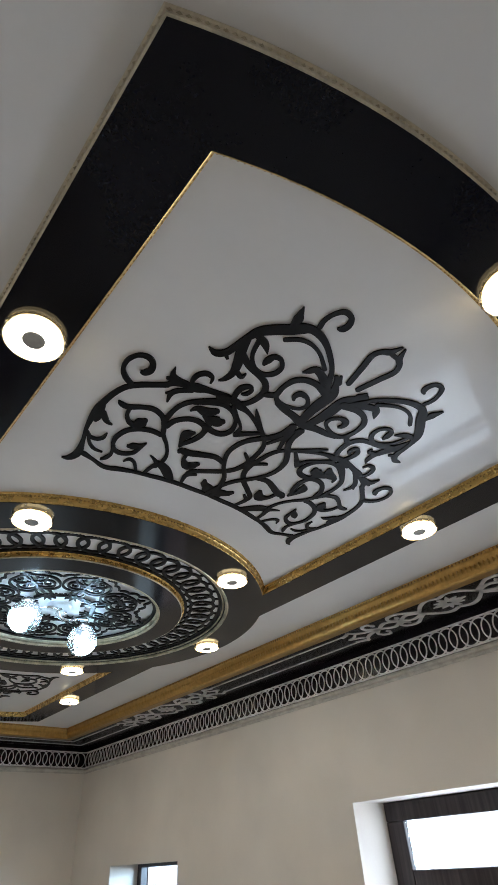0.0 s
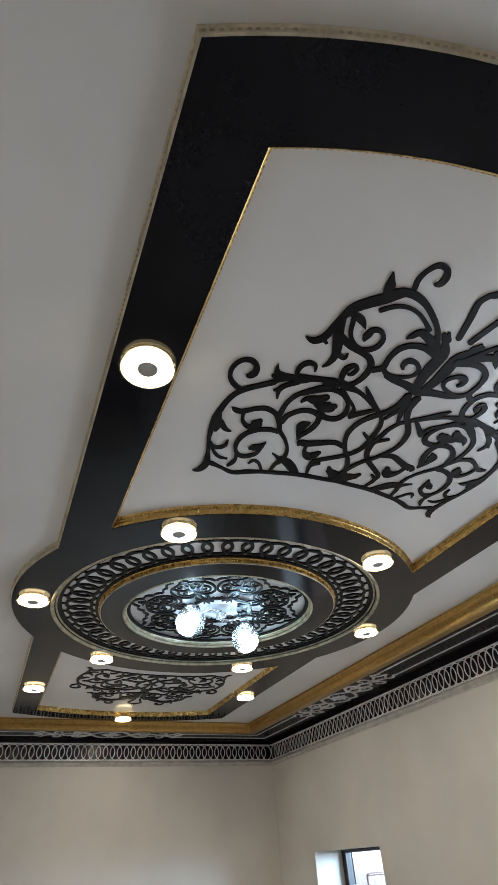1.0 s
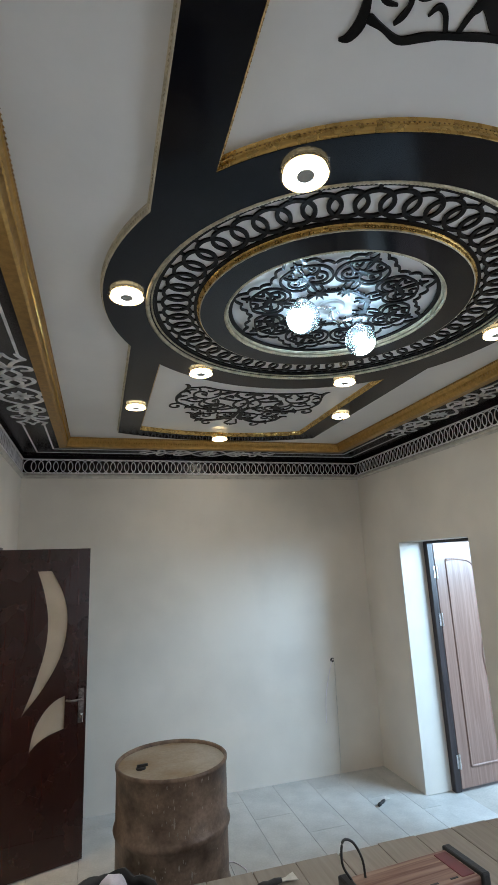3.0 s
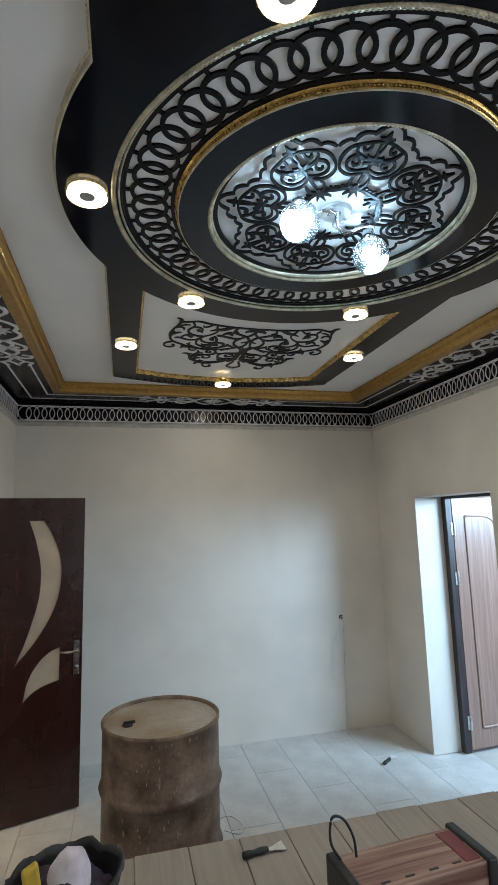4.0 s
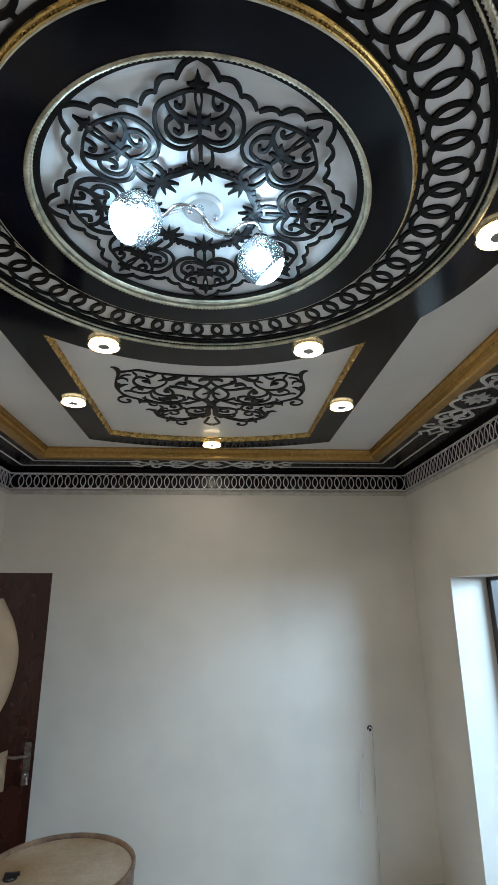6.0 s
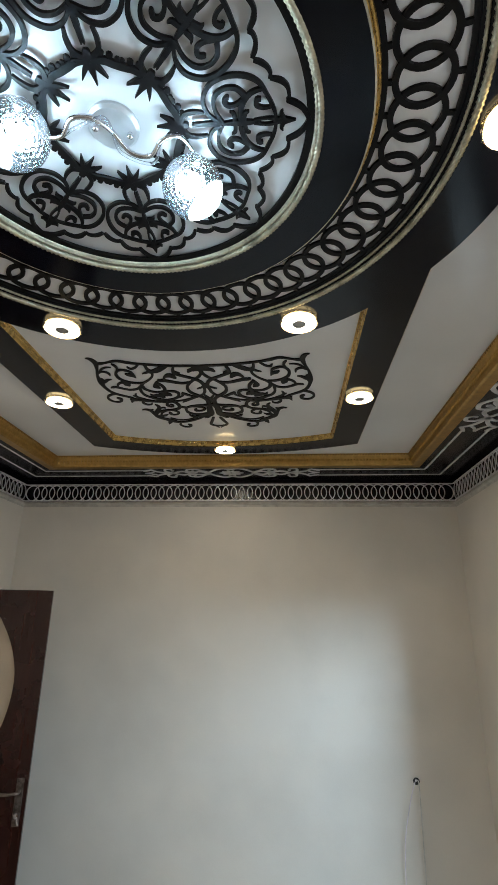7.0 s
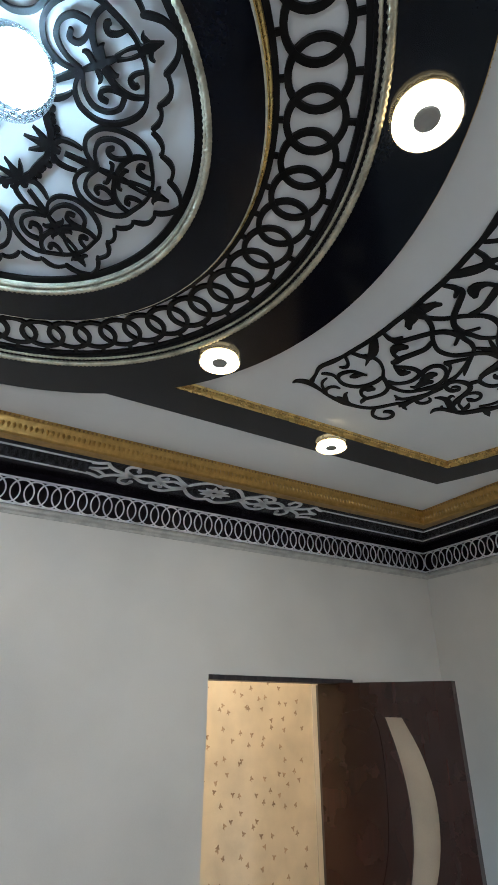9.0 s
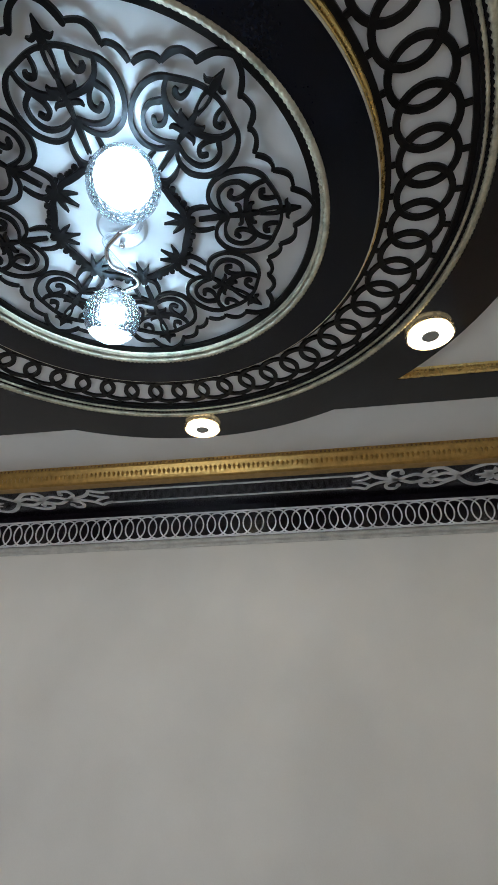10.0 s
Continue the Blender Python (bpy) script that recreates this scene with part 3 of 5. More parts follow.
for k in range(LOOPS):
    bm = bmesh.new()
    a = 2 * math.pi * k / LOOPS
    e = Vector((math.cos(a), math.sin(a), 0))
    f = Vector((-e.y, e.x, 0))
    ln = [e * (0.671 + 0.0575 * math.cos(2 * math.pi * i / 30)) + f * 0.0605 * math.sin(2 * math.pi * i / 30) for i in range(30)]
    strip(bm, ln, [0.0138] * 30, Z0 - 0.0007 * (k % 2), Z1, closed=True)
    for r0, r1 in ((0.596, 0.609), (0.733, 0.753)):
        strip(bm, [e * r0, e * r1], [0.011, 0.011], Z0 + 0.0008, Z1)
    at_ceiling("loop", bm, BLACK_CUT, med)
bm = bmesh.new()
tube(bm, ring_line(R_ANN + 0.001, Z_BLACK + 0.004, 160), 0.0032, 8, closed=True)
at_ceiling("edge_bead", bm, CREAM_TRIM, med, "thin cream edge bead", smooth=True)
for r, z, rad, n in ((R_EYE - 0.006, Z_BLACK + 0.006, 0.0075, 1040), (R_EYE - 0.014, Z_BLACK + 0.017, 0.005, 1040)):
    bm = bmesh.new()
    tube(bm, ring_line(r, z, n), rad, 8, closed=True, twist=2 * math.pi * round(n / 4.6) / n, lobes=2)
    at_ceiling("rope_moulding", bm, ROPE, med, "pale gold rope moulding", smooth=True)
bm = bmesh.new()
sweep(bm, circle(R_ANN + 0.0005, 120), [(0.0, Z_BLACK + 0.004), (-0.006, Z_BLACK + 0.007), (-0.008, Z_BLACK + 0.017), (-0.012, Z_BLACK + 0.019), (-0.014, Z0 - 0.001), (0.0, Z0 - 0.001)])
beads(bm, circle(R_ANN + 0.0005, 120), 0.011, (0.009, 0.009, -0.0025), -0.0074, Z_BLACK + 0.0125)
at_ceiling("annulus_moulding", bm, GOLD_BRIGHT, med, "gold moulding round the black annulus")

F0, F1 = 2.934, 2.941
bm = bmesh.new()
sweep(bm, circle(R_EYE - 0.0005, 110), [(0.0, Z_BLACK + 0.014), (0.012, Z_BLACK + 0.016), (0.016, Z_BLACK + 0.022), (0.018, F0 - 0.001), (0.0, F0 - 0.001)])
at_ceiling("eye_moulding", bm, ROPE, med, "pale gold stepped ring moulding")
at_ceiling("eye_rim", plate_mesh([circle(R_EYE - 0.001, 96), circle(0.434, 96)], F0, F1), BLACK_CUT, med)
for k in range(8):
    m = Matrix.Rotation(radians(45 * k - 90), 4, "Z")
    bm = bmesh.new()

    # y runs outwards along the petal's axis, x across it
    def cut(*pts, bold=0.92):
        for side in (1, -1):
            pen(bm, [(x * side, y, w * bold) for x, y, w in pts], F0, F1, m, 4)

    # scalloped outline
    cut((0, 0.439, 0.008), (0.012, 0.434, 0.008), (0.028, 0.423, 0.008), (0.039, 0.408, 0.009), (0.046, 0.393, 0.008), bold=1.25)
    cut((0.044, 0.392, 0.006), (0.053, 0.395, 0.006), (0.075, 0.391, 0.007), (0.088, 0.377, 0.009), (0.094, 0.356, 0.006), bold=1.25)
    cut((0.093, 0.355, 0.006), (0.103, 0.357, 0.006), (0.116, 0.351, 0.007), (0.126, 0.338, 0.008), (0.131, 0.324, 0.006), bold=1.25)
    # oval frame
    cut((0.002, 0.365, 0.01), (0.017, 0.365, 0.008), (0.037, 0.359, 0.009), (0.062, 0.347, 0.009), (0.086, 0.333, 0.01), (0.1, 0.31, 0.011), (0.104, 0.281, 0.011), (0.099, 0.252, 0.01), (0.084, 0.227, 0.01), (0.056, 0.212, 0.01), (0.031, 0.215, 0.009), (0.014, 0.227, 0.008), (0, 0.248, 0.01))
    # bud
    cut((0, 0.410, 0.002), (0, 0.396, 0.011), (0, 0.384, 0.018), (0, 0.370, 0.014))
    cut((0.004, 0.384, 0.010), (0.016, 0.378, 0.009), (0.024, 0.382, 0.002))
    cut((0.004, 0.370, 0.008), (0.007, 0.352, 0.006), (0.006, 0.334, 0.005), (0.002, 0.318, 0.008))
    cut((0, 0.318, 0.008), (0, 0.296, 0.014), (0, 0.276, 0.013), (0, 0.250, 0.007))
    # upper scroll
    cut((0.034, 0.360, 0.005), (0.032, 0.340, 0.008), (0.038, 0.325, 0.010), (0.050, 0.327, 0.012), (0.051, 0.336, 0.008))
    cut((0.074, 0.340, 0.008), (0.068, 0.319, 0.010), (0.055, 0.303, 0.012), (0.036, 0.293, 0.012), (0.012, 0.288, 0.012))
    # lower scroll
    cut((0.056, 0.301, 0.010), (0.043, 0.283, 0.009), (0.040, 0.266, 0.010), (0.050, 0.257, 0.011), (0.059, 0.264, 0.010))
    cut((0.003, 0.248, 0.008), (0.030, 0.235, 0.008), (0.059, 0.236, 0.010), (0.077, 0.256, 0.009), (0.078, 0.282, 0.010), (0.064, 0.299, 0.012))
    cut((0.008, 0.296, 0.010), (0.022, 0.300, 0.010), (0.026, 0.309, 0.002))
    cut((0.008, 0.276, 0.010), (0.022, 0.274, 0.009), (0.027, 0.266, 0.002))
    # stem tongues
    cut((0, 0.248, 0.008), (0.002, 0.23, 0.008), (0, 0.206, 0.011), (-0.003, 0.18, 0.003))
    cut((0.027, 0.211, 0.006), (0.03, 0.189, 0.01), (0.025, 0.167, 0.011), (0.004, 0.153, 0.013))
    # star leaf and wreath
    cut((0.002, 0.167, 0.012), (0.002, 0.143, 0.016), (0.001, 0.120, 0.007), (0, 0.100, 0.002), bold=0.9)
    cut((0.003, 0.147, 0.013), (0.016, 0.131, 0.011), (0.027, 0.113, 0.002), bold=0.9)
    cut((0.008, 0.149, 0.011), (0.03, 0.148, 0.018), (0.047, 0.14, 0.019), (0.067, 0.132, 0.018), (0.083, 0.126, 0.011), bold=0.8)
    for q in ((0.028, 0.162, 0.006), (0.043, 0.156, 0.007), (0.056, 0.147, 0.006)):
        for side in (1, -1):
            blade(bm, [(q[0] * side + q[2] * math.cos(j * 0.785), q[1] + q[2] * math.sin(j * 0.785)) for j in range(8)], F0 + 0.0006 * side + 0.001, F1, m)
    at_ceiling("cut_petal", bm, BLACK_CUT, med)

# ---- scroll ornaments of the two panels ----
P0, P1 = Z_PANEL - 0.0042, Z_PANEL


def panel_ornament(place, stretch):
    """Half of the cut acanthus scrollwork and its mirror image; a stroke is x, y and width along its line."""
    o = group_of("scroll_ornament", (0, 0, 0), "black cut acanthus scrollwork ornament fixed to the white panel", "ornament", "scroll ornaments of the ceiling panels")

    def stroke(*pts):
        for side in (1, -1):
            bm = bmesh.new()
            pen(bm, [(x * side * 1.012, 1.08 + (y - 1.08) * stretch, w) for x, y, w in pts], P0, P1, place)
            part("scroll", bm, BLACK_CUT, o)

    # outer stem from the wing tip, and the leaf under it
    stroke((-0.474, 1.081, 0.004), (-0.455, 1.091, 0.02), (-0.445, 1.129, 0.024), (-0.459, 1.19, 0.013), (-0.475, 1.24, 0.012), (-0.484, 1.288, 0.017), (-0.488, 1.333, 0.023), (-0.488, 1.369, 0.018), (-0.483, 1.411, 0.016), (-0.471, 1.448, 0.016), (-0.449, 1.476, 0.018), (-0.419, 1.5, 0.017), (-0.392, 1.521, 0.018))
    stroke((-0.483, 1.355, 0.014), (-0.475, 1.309, 0.025), (-0.47, 1.284, 0.006))
    stroke((-0.47, 1.327, 0.021), (-0.445, 1.303, 0.015), (-0.426, 1.299, 0.003))
    stroke((-0.466, 1.232, 0.008), (-0.451, 1.217, 0.012), (-0.432, 1.218, 0.013), (-0.42, 1.234, 0.012), (-0.42, 1.258, 0.004))
    stroke((-0.462, 1.224, 0.007), (-0.438, 1.189, 0.01), (-0.415, 1.173, 0.01), (-0.39, 1.173, 0.004))
    # lower edge
    stroke((-0.429, 1.135, 0.019), (-0.396, 1.125, 0.011), (-0.35, 1.111, 0.016), (-0.305, 1.129, 0.019), (-0.266, 1.142, 0.014), (-0.217, 1.153, 0.016), (-0.168, 1.163, 0.016), (-0.114, 1.17, 0.017), (-0.054, 1.172, 0.016), (-0.002, 1.175, 0.015))
    # top curl
    stroke((-0.464, 1.468, 0.014), (-0.489, 1.481, 0.015), (-0.508, 1.503, 0.012), (-0.513, 1.534, 0.012), (-0.501, 1.562, 0.012), (-0.479, 1.572, 0.015), (-0.458, 1.561, 0.015), (-0.452, 1.538, 0.019), (-0.46, 1.523, 0.018), (-0.47, 1.52, 0.005))
    # leaf knot beside it
    stroke((-0.352, 1.557, 0.013), (-0.377, 1.551, 0.021), (-0.398, 1.558, 0.017), (-0.408, 1.585, 0.002))
    stroke((-0.373, 1.544, 0.019), (-0.396, 1.544, 0.015), (-0.407, 1.54, 0.006))
    stroke((-0.392, 1.521, 0.015), (-0.38, 1.538, 0.019), (-0.349, 1.553, 0.02), (-0.324, 1.559, 0.031), (-0.294, 1.57, 0.019), (-0.24, 1.582, 0.018))
    stroke((-0.33, 1.544, 0.016), (-0.357, 1.521, 0.016), (-0.366, 1.499, 0.015), (-0.357, 1.468, 0.005))
    stroke((-0.365, 1.507, 0.014), (-0.379, 1.493, 0.005))
    stroke((-0.335, 1.553, 0.011), (-0.349, 1.574, 0.013), (-0.349, 1.598, 0.015), (-0.335, 1.615, 0.016), (-0.315, 1.613, 0.011), (-0.307, 1.594, 0.005))
    # second stem with its curl
    stroke((-0.46, 1.395, 0.004), (-0.448, 1.389, 0.016), (-0.428, 1.389, 0.017), (-0.397, 1.411, 0.015), (-0.368, 1.422, 0.017), (-0.334, 1.411, 0.015), (-0.309, 1.38, 0.016), (-0.291, 1.348, 0.014), (-0.257, 1.314, 0.011), (-0.232, 1.276, 0.011), (-0.223, 1.237, 0.013), (-0.23, 1.206, 0.018))
    stroke((-0.321, 1.401, 0.017), (-0.324, 1.456, 0.013), (-0.314, 1.495, 0.015), (-0.287, 1.527, 0.014), (-0.256, 1.554, 0.013), (-0.225, 1.563, 0.013))
    stroke((-0.422, 1.388, 0.011), (-0.415, 1.36, 0.011), (-0.397, 1.339, 0.015), (-0.377, 1.337, 0.024), (-0.368, 1.356, 0.034), (-0.364, 1.369, 0.016))
    # lower spiral
    stroke((-0.296, 1.343, 0.015), (-0.325, 1.343, 0.017), (-0.359, 1.328, 0.017), (-0.384, 1.298, 0.016), (-0.391, 1.252, 0.014), (-0.376, 1.213, 0.012), (-0.349, 1.2, 0.017), (-0.319, 1.22, 0.014), (-0.312, 1.25, 0.01), (-0.308, 1.286, 0.002))
    stroke((-0.343, 1.244, 0.012), (-0.332, 1.252, 0.026), (-0.316, 1.269, 0.011), (-0.308, 1.286, 0.003))
    stroke((-0.378, 1.218, 0.012), (-0.366, 1.182, 0.01), (-0.369, 1.157, 0.013), (-0.377, 1.141, 0.008))
    stroke((-0.318, 1.169, 0.004), (-0.308, 1.19, 0.013), (-0.287, 1.182, 0.011), (-0.266, 1.153, 0.01))
    stroke((-0.237, 1.151, 0.01), (-0.236, 1.187, 0.013), (-0.233, 1.221, 0.016), (-0.268, 1.243, 0.003))
    stroke((-0.229, 1.225, 0.023), (-0.201, 1.215, 0.032), (-0.169, 1.189, 0.03), (-0.139, 1.165, 0.012))
    # inner arch with its bulb
    stroke((-0.304, 1.384, 0.018), (-0.298, 1.417, 0.017), (-0.273, 1.446, 0.017), (-0.244, 1.455, 0.018), (-0.215, 1.446, 0.017), (-0.204, 1.42, 0.017), (-0.206, 1.39, 0.018), (-0.215, 1.365, 0.017), (-0.224, 1.344, 0.014), (-0.223, 1.328, 0.004))
    stroke((-0.225, 1.331, 0.005), (-0.237, 1.366, 0.018), (-0.237, 1.391, 0.033), (-0.225, 1.407, 0.01))
    # flower in its ring
    stroke((-0.288, 1.477, 0.004), (-0.278, 1.497, 0.018), (-0.248, 1.501, 0.034), (-0.23, 1.519, 0.02))
    stroke((-0.243, 1.49, 0.024), (-0.213, 1.463, 0.016), (-0.204, 1.429, 0.014))
    stroke((-0.228, 1.482, 0.027), (-0.201, 1.487, 0.039), (-0.191, 1.495, 0.019))
    stroke((-0.298, 1.512, 0.015), (-0.269, 1.532, 0.014), (-0.232, 1.551, 0.014), (-0.194, 1.546, 0.014), (-0.161, 1.518, 0.012), (-0.147, 1.48, 0.015), (-0.159, 1.452, 0.019), (-0.189, 1.445, 0.018), (-0.218, 1.454, 0.019))
    # stem into the foot and up round the middle
    stroke((-0.211, 1.305, 0.006), (-0.206, 1.318, 0.026), (-0.179, 1.324, 0.024), (-0.147, 1.339, 0.022), (-0.108, 1.354, 0.019), (-0.072, 1.346, 0.016))
    stroke((0.011, 1.185, 0.018), (-0.001, 1.242, 0.015), (-0.022, 1.29, 0.015), (-0.058, 1.333, 0.014), (-0.086, 1.382, 0.014), (-0.093, 1.422, 0.015), (-0.084, 1.465, 0.017), (-0.061, 1.498, 0.019), (-0.035, 1.528, 0.019), (-0.02, 1.561, 0.018), (-0.016, 1.601, 0.022))
    stroke((-0.184, 1.311, 0.012), (-0.175, 1.282, 0.014), (-0.148, 1.266, 0.037), (-0.13, 1.292, 0.017))
    stroke((-0.114, 1.176, 0.008), (-0.123, 1.215, 0.011), (-0.123, 1.247, 0.017), (-0.086, 1.277, 0.018), (-0.047, 1.305, 0.018), (-0.021, 1.335, 0.018), (-0.01, 1.368, 0.018), (-0.007, 1.401, 0.02))
    stroke((-0.115, 1.182, 0.01), (-0.124, 1.222, 0.015), (-0.102, 1.243, 0.011))
    stroke((-0.06, 1.216, 0.006), (-0.037, 1.212, 0.031), (0.001, 1.198, 0.032), (0.03, 1.192, 0.017))
    stroke((0.021, 1.213, 0.015), (0.044, 1.216, 0.023), (0.058, 1.233, 0.013))
    stroke((-0.147, 1.592, 0.004), (-0.124, 1.57, 0.014), (-0.091, 1.545, 0.012), (-0.064, 1.523, 0.014), (-0.033, 1.497, 0.013), (-0.017, 1.464, 0.015), (-0.013, 1.436, 0.015), (-0.007, 1.397, 0.016), (0.003, 1.365, 0.012))
    stroke((-0.001, 1.387, 0.014), (-0.023, 1.407, 0.012), (-0.044, 1.421, 0.01))
    stroke((-0.26, 1.571, 0.021), (-0.222, 1.58, 0.023), (-0.19, 1.574, 0.022), (-0.158, 1.569, 0.013), (-0.12, 1.553, 0.011), (-0.079, 1.527, 0.007))
    stroke((-0.204, 1.563, 0.012), (-0.169, 1.536, 0.009), (-0.134, 1.507, 0.01), (-0.126, 1.476, 0.016), (-0.127, 1.465, 0.005))
    stroke((-0.124, 1.478, 0.021), (-0.103, 1.496, 0.016), (-0.076, 1.519, 0.012))
    # upper acanthus
    stroke((-0.383, 1.688, 0.003), (-0.358, 1.684, 0.018), (-0.338, 1.706, 0.019), (-0.331, 1.756, 0.016), (-0.318, 1.798, 0.025), (-0.292, 1.826, 0.028), (-0.264, 1.849, 0.029), (-0.244, 1.869, 0.029), (-0.223, 1.881, 0.021), (-0.192, 1.88, 0.019), (-0.158, 1.868, 0.016), (-0.12, 1.845, 0.015), (-0.088, 1.82, 0.013), (-0.063, 1.786, 0.016), (-0.036, 1.751, 0.019))
    stroke((-0.272, 1.858, 0.005), (-0.271, 1.88, 0.024), (-0.277, 1.896, 0.015), (-0.284, 1.914, 0.002))
    stroke((-0.214, 1.896, 0.013), (-0.22, 1.918, 0.013), (-0.215, 1.943, 0.012), (-0.2, 1.963, 0.014), (-0.176, 1.962, 0.014), (-0.164, 1.944, 0.017), (-0.167, 1.927, 0.017), (-0.179, 1.92, 0.005))
    stroke((-0.327, 1.774, 0.016), (-0.316, 1.733, 0.026), (-0.296, 1.692, 0.026), (-0.284, 1.659, 0.02), (-0.287, 1.63, 0.014), (-0.297, 1.614, 0.003))
    stroke((-0.303, 1.719, 0.02), (-0.264, 1.7, 0.017), (-0.228, 1.692, 0.015), (-0.197, 1.683, 0.018), (-0.177, 1.66, 0.019), (-0.174, 1.629, 0.018), (-0.182, 1.598, 0.016), (-0.202, 1.576, 0.016))
    stroke((-0.335, 1.694, 0.012), (-0.323, 1.686, 0.007))
    stroke((-0.283, 1.669, 0.013), (-0.259, 1.66, 0.013), (-0.256, 1.677, 0.003))
    stroke((-0.314, 1.787, 0.015), (-0.282, 1.779, 0.02), (-0.257, 1.759, 0.002))
    stroke((-0.299, 1.773, 0.012), (-0.284, 1.734, 0.011), (-0.255, 1.707, 0.012), (-0.224, 1.701, 0.014), (-0.2, 1.72, 0.015), (-0.198, 1.747, 0.013), (-0.216, 1.766, 0.012), (-0.237, 1.763, 0.016), (-0.242, 1.744, 0.02), (-0.242, 1.73, 0.01))
    stroke((-0.253, 1.819, 0.012), (-0.223, 1.842, 0.011), (-0.188, 1.848, 0.009), (-0.15, 1.838, 0.01), (-0.108, 1.813, 0.013))
    stroke((-0.145, 1.769, 0.002), (-0.135, 1.783, 0.016), (-0.121, 1.798, 0.02), (-0.085, 1.787, 0.023), (-0.053, 1.766, 0.026))
    stroke((-0.223, 1.584, 0.015), (-0.232, 1.609, 0.016), (-0.232, 1.633, 0.018), (-0.219, 1.647, 0.014), (-0.206, 1.64, 0.011), (-0.209, 1.621, 0.012), (-0.22, 1.613, 0.004))
    # large spiral beside the axis
    stroke((-0.164, 1.653, 0.018), (-0.145, 1.668, 0.017), (-0.148, 1.702, 0.014), (-0.142, 1.734, 0.017), (-0.12, 1.755, 0.017), (-0.082, 1.762, 0.018), (-0.034, 1.753, 0.027))
    stroke((-0.089, 1.68, 0.006), (-0.098, 1.692, 0.015), (-0.093, 1.71, 0.019), (-0.067, 1.71, 0.013), (-0.047, 1.69, 0.013), (-0.054, 1.667, 0.011), (-0.086, 1.653, 0.012), (-0.112, 1.649, 0.016), (-0.133, 1.658, 0.014), (-0.143, 1.674, 0.011))
    stroke((-0.117, 1.646, 0.017), (-0.087, 1.639, 0.019), (-0.045, 1.635, 0.023), (-0.003, 1.625, 0.028))
    # heart and fan on the axis
    stroke((-0.062, 1.813, 0.012), (-0.042, 1.793, 0.017), (-0.023, 1.761, 0.032), (-0.023, 1.717, 0.036), (-0.021, 1.674, 0.031), (-0.011, 1.629, 0.023))
    stroke((-0.044, 1.801, 0.024), (-0.054, 1.824, 0.005))
    stroke((-0.019, 1.818, 0.016), (-0.035, 1.878, 0.017), (-0.046, 1.918, 0.016), (-0.036, 1.942, 0.015), (-0.018, 1.955, 0.017), (-0.005, 1.985, 0.003))
    stroke((-0.024, 1.951, 0.008), (0.007, 1.952, 0.012))
    stroke((-0.016, 1.601, 0.025), (-0.004, 1.568, 0.019), (0.023, 1.499, 0.009))
    return o


panel_ornament(Matrix.Translation((0.008, -0.024, 0)), 0.955)
panel_ornament(Matrix.Translation((-0.012, 0, 0)) @ Matrix.Rotation(math.pi, 4, "Z"), 1.0)

# ---- downlights ----


def downlight():
    o = group_of("downlight", (0, 0, 0), "lit round crystal downlight with a warm glowing face", "downlight", "downlights of the ceiling")
    bm = bmesh.new()
    lathe(bm, [(0.0, 0.0), (0.050, 0.0), (0.051, -0.003), (0.040, -0.005), (0.0, -0.005)], 32)
    part("base", bm, GOLD, o, "gold base ring")
    bm = bmesh.new()
    n = 40
    rows = []
    for r, z in ((0.047, -0.004), (0.060, -0.005), (0.061, -0.022), (0.057, -0.030), (0.052, -0.032), (0.047, -0.031)):
        rows.append([bm.verts.new(((r - 0.002 * (i % 2)) * math.cos(2 * math.pi * i / n), (r - 0.002 * (i % 2)) * math.sin(2 * math.pi * i / n), z)) for i in range(n)])
    for a, b in zip(rows, rows[1:]):
        for i in range(n):
            bm.faces.new((a[i], a[(i + 1) % n], b[(i + 1) % n], b[i]))
    part("crystal_ring", bm, CRYSTAL, o, "faceted clear crystal ring").visible_shadow = False
    bm = bmesh.new()
    lathe(bm, [(0.050, -0.0240), (0.0535, -0.0245), (0.049, -0.0296), (0.022, -0.0296)], 28)
    part("diffuser", bm, LAMP_GLOW, o, "glowing warm white diffuser", smooth=True)
    bm = bmesh.new()
    lathe(bm, [(0.044, -0.0055), (0.0535, -0.006), (0.0540, -0.020), (0.0565, -0.0285), (0.0536, -0.0292)], 28)
    part("glow_edge", bm, LAMP_EDGE, o, "amber glow added for the lit crystal rim", smooth=True)
    bm = bmesh.new()
    lathe(bm, [(0.0, -0.0325), (0.019, -0.0325), (0.022, -0.031), (0.0225, -0.0285), (0.0, -0.0285)], 28)
    part("centre_cap", bm, LAMP_CAP, o, "grey centre cap")
    for c in o.children:
        c.data.transform(Matrix.Diagonal((1.14, 1.14, 0.62, 1.0)))
    return o


RL = 0.870
spots = [(RL * math.cos(radians(60 * k)), RL * math.sin(radians(60 * k))) for k in range(6)]
spots += [(sx * 0.740, y) for sx in (1, -1) for y in (1.428, -1.496)] + [(0.004, 2.218), (0, -2.245)]
first = downlight()
first.location = (*spots[0], Z_BLACK)
for i, (x, y) in enumerate(spots[1:]):
    copy_thing(first, pose(x, y, Z_BLACK, 0, 0, 17 * i))

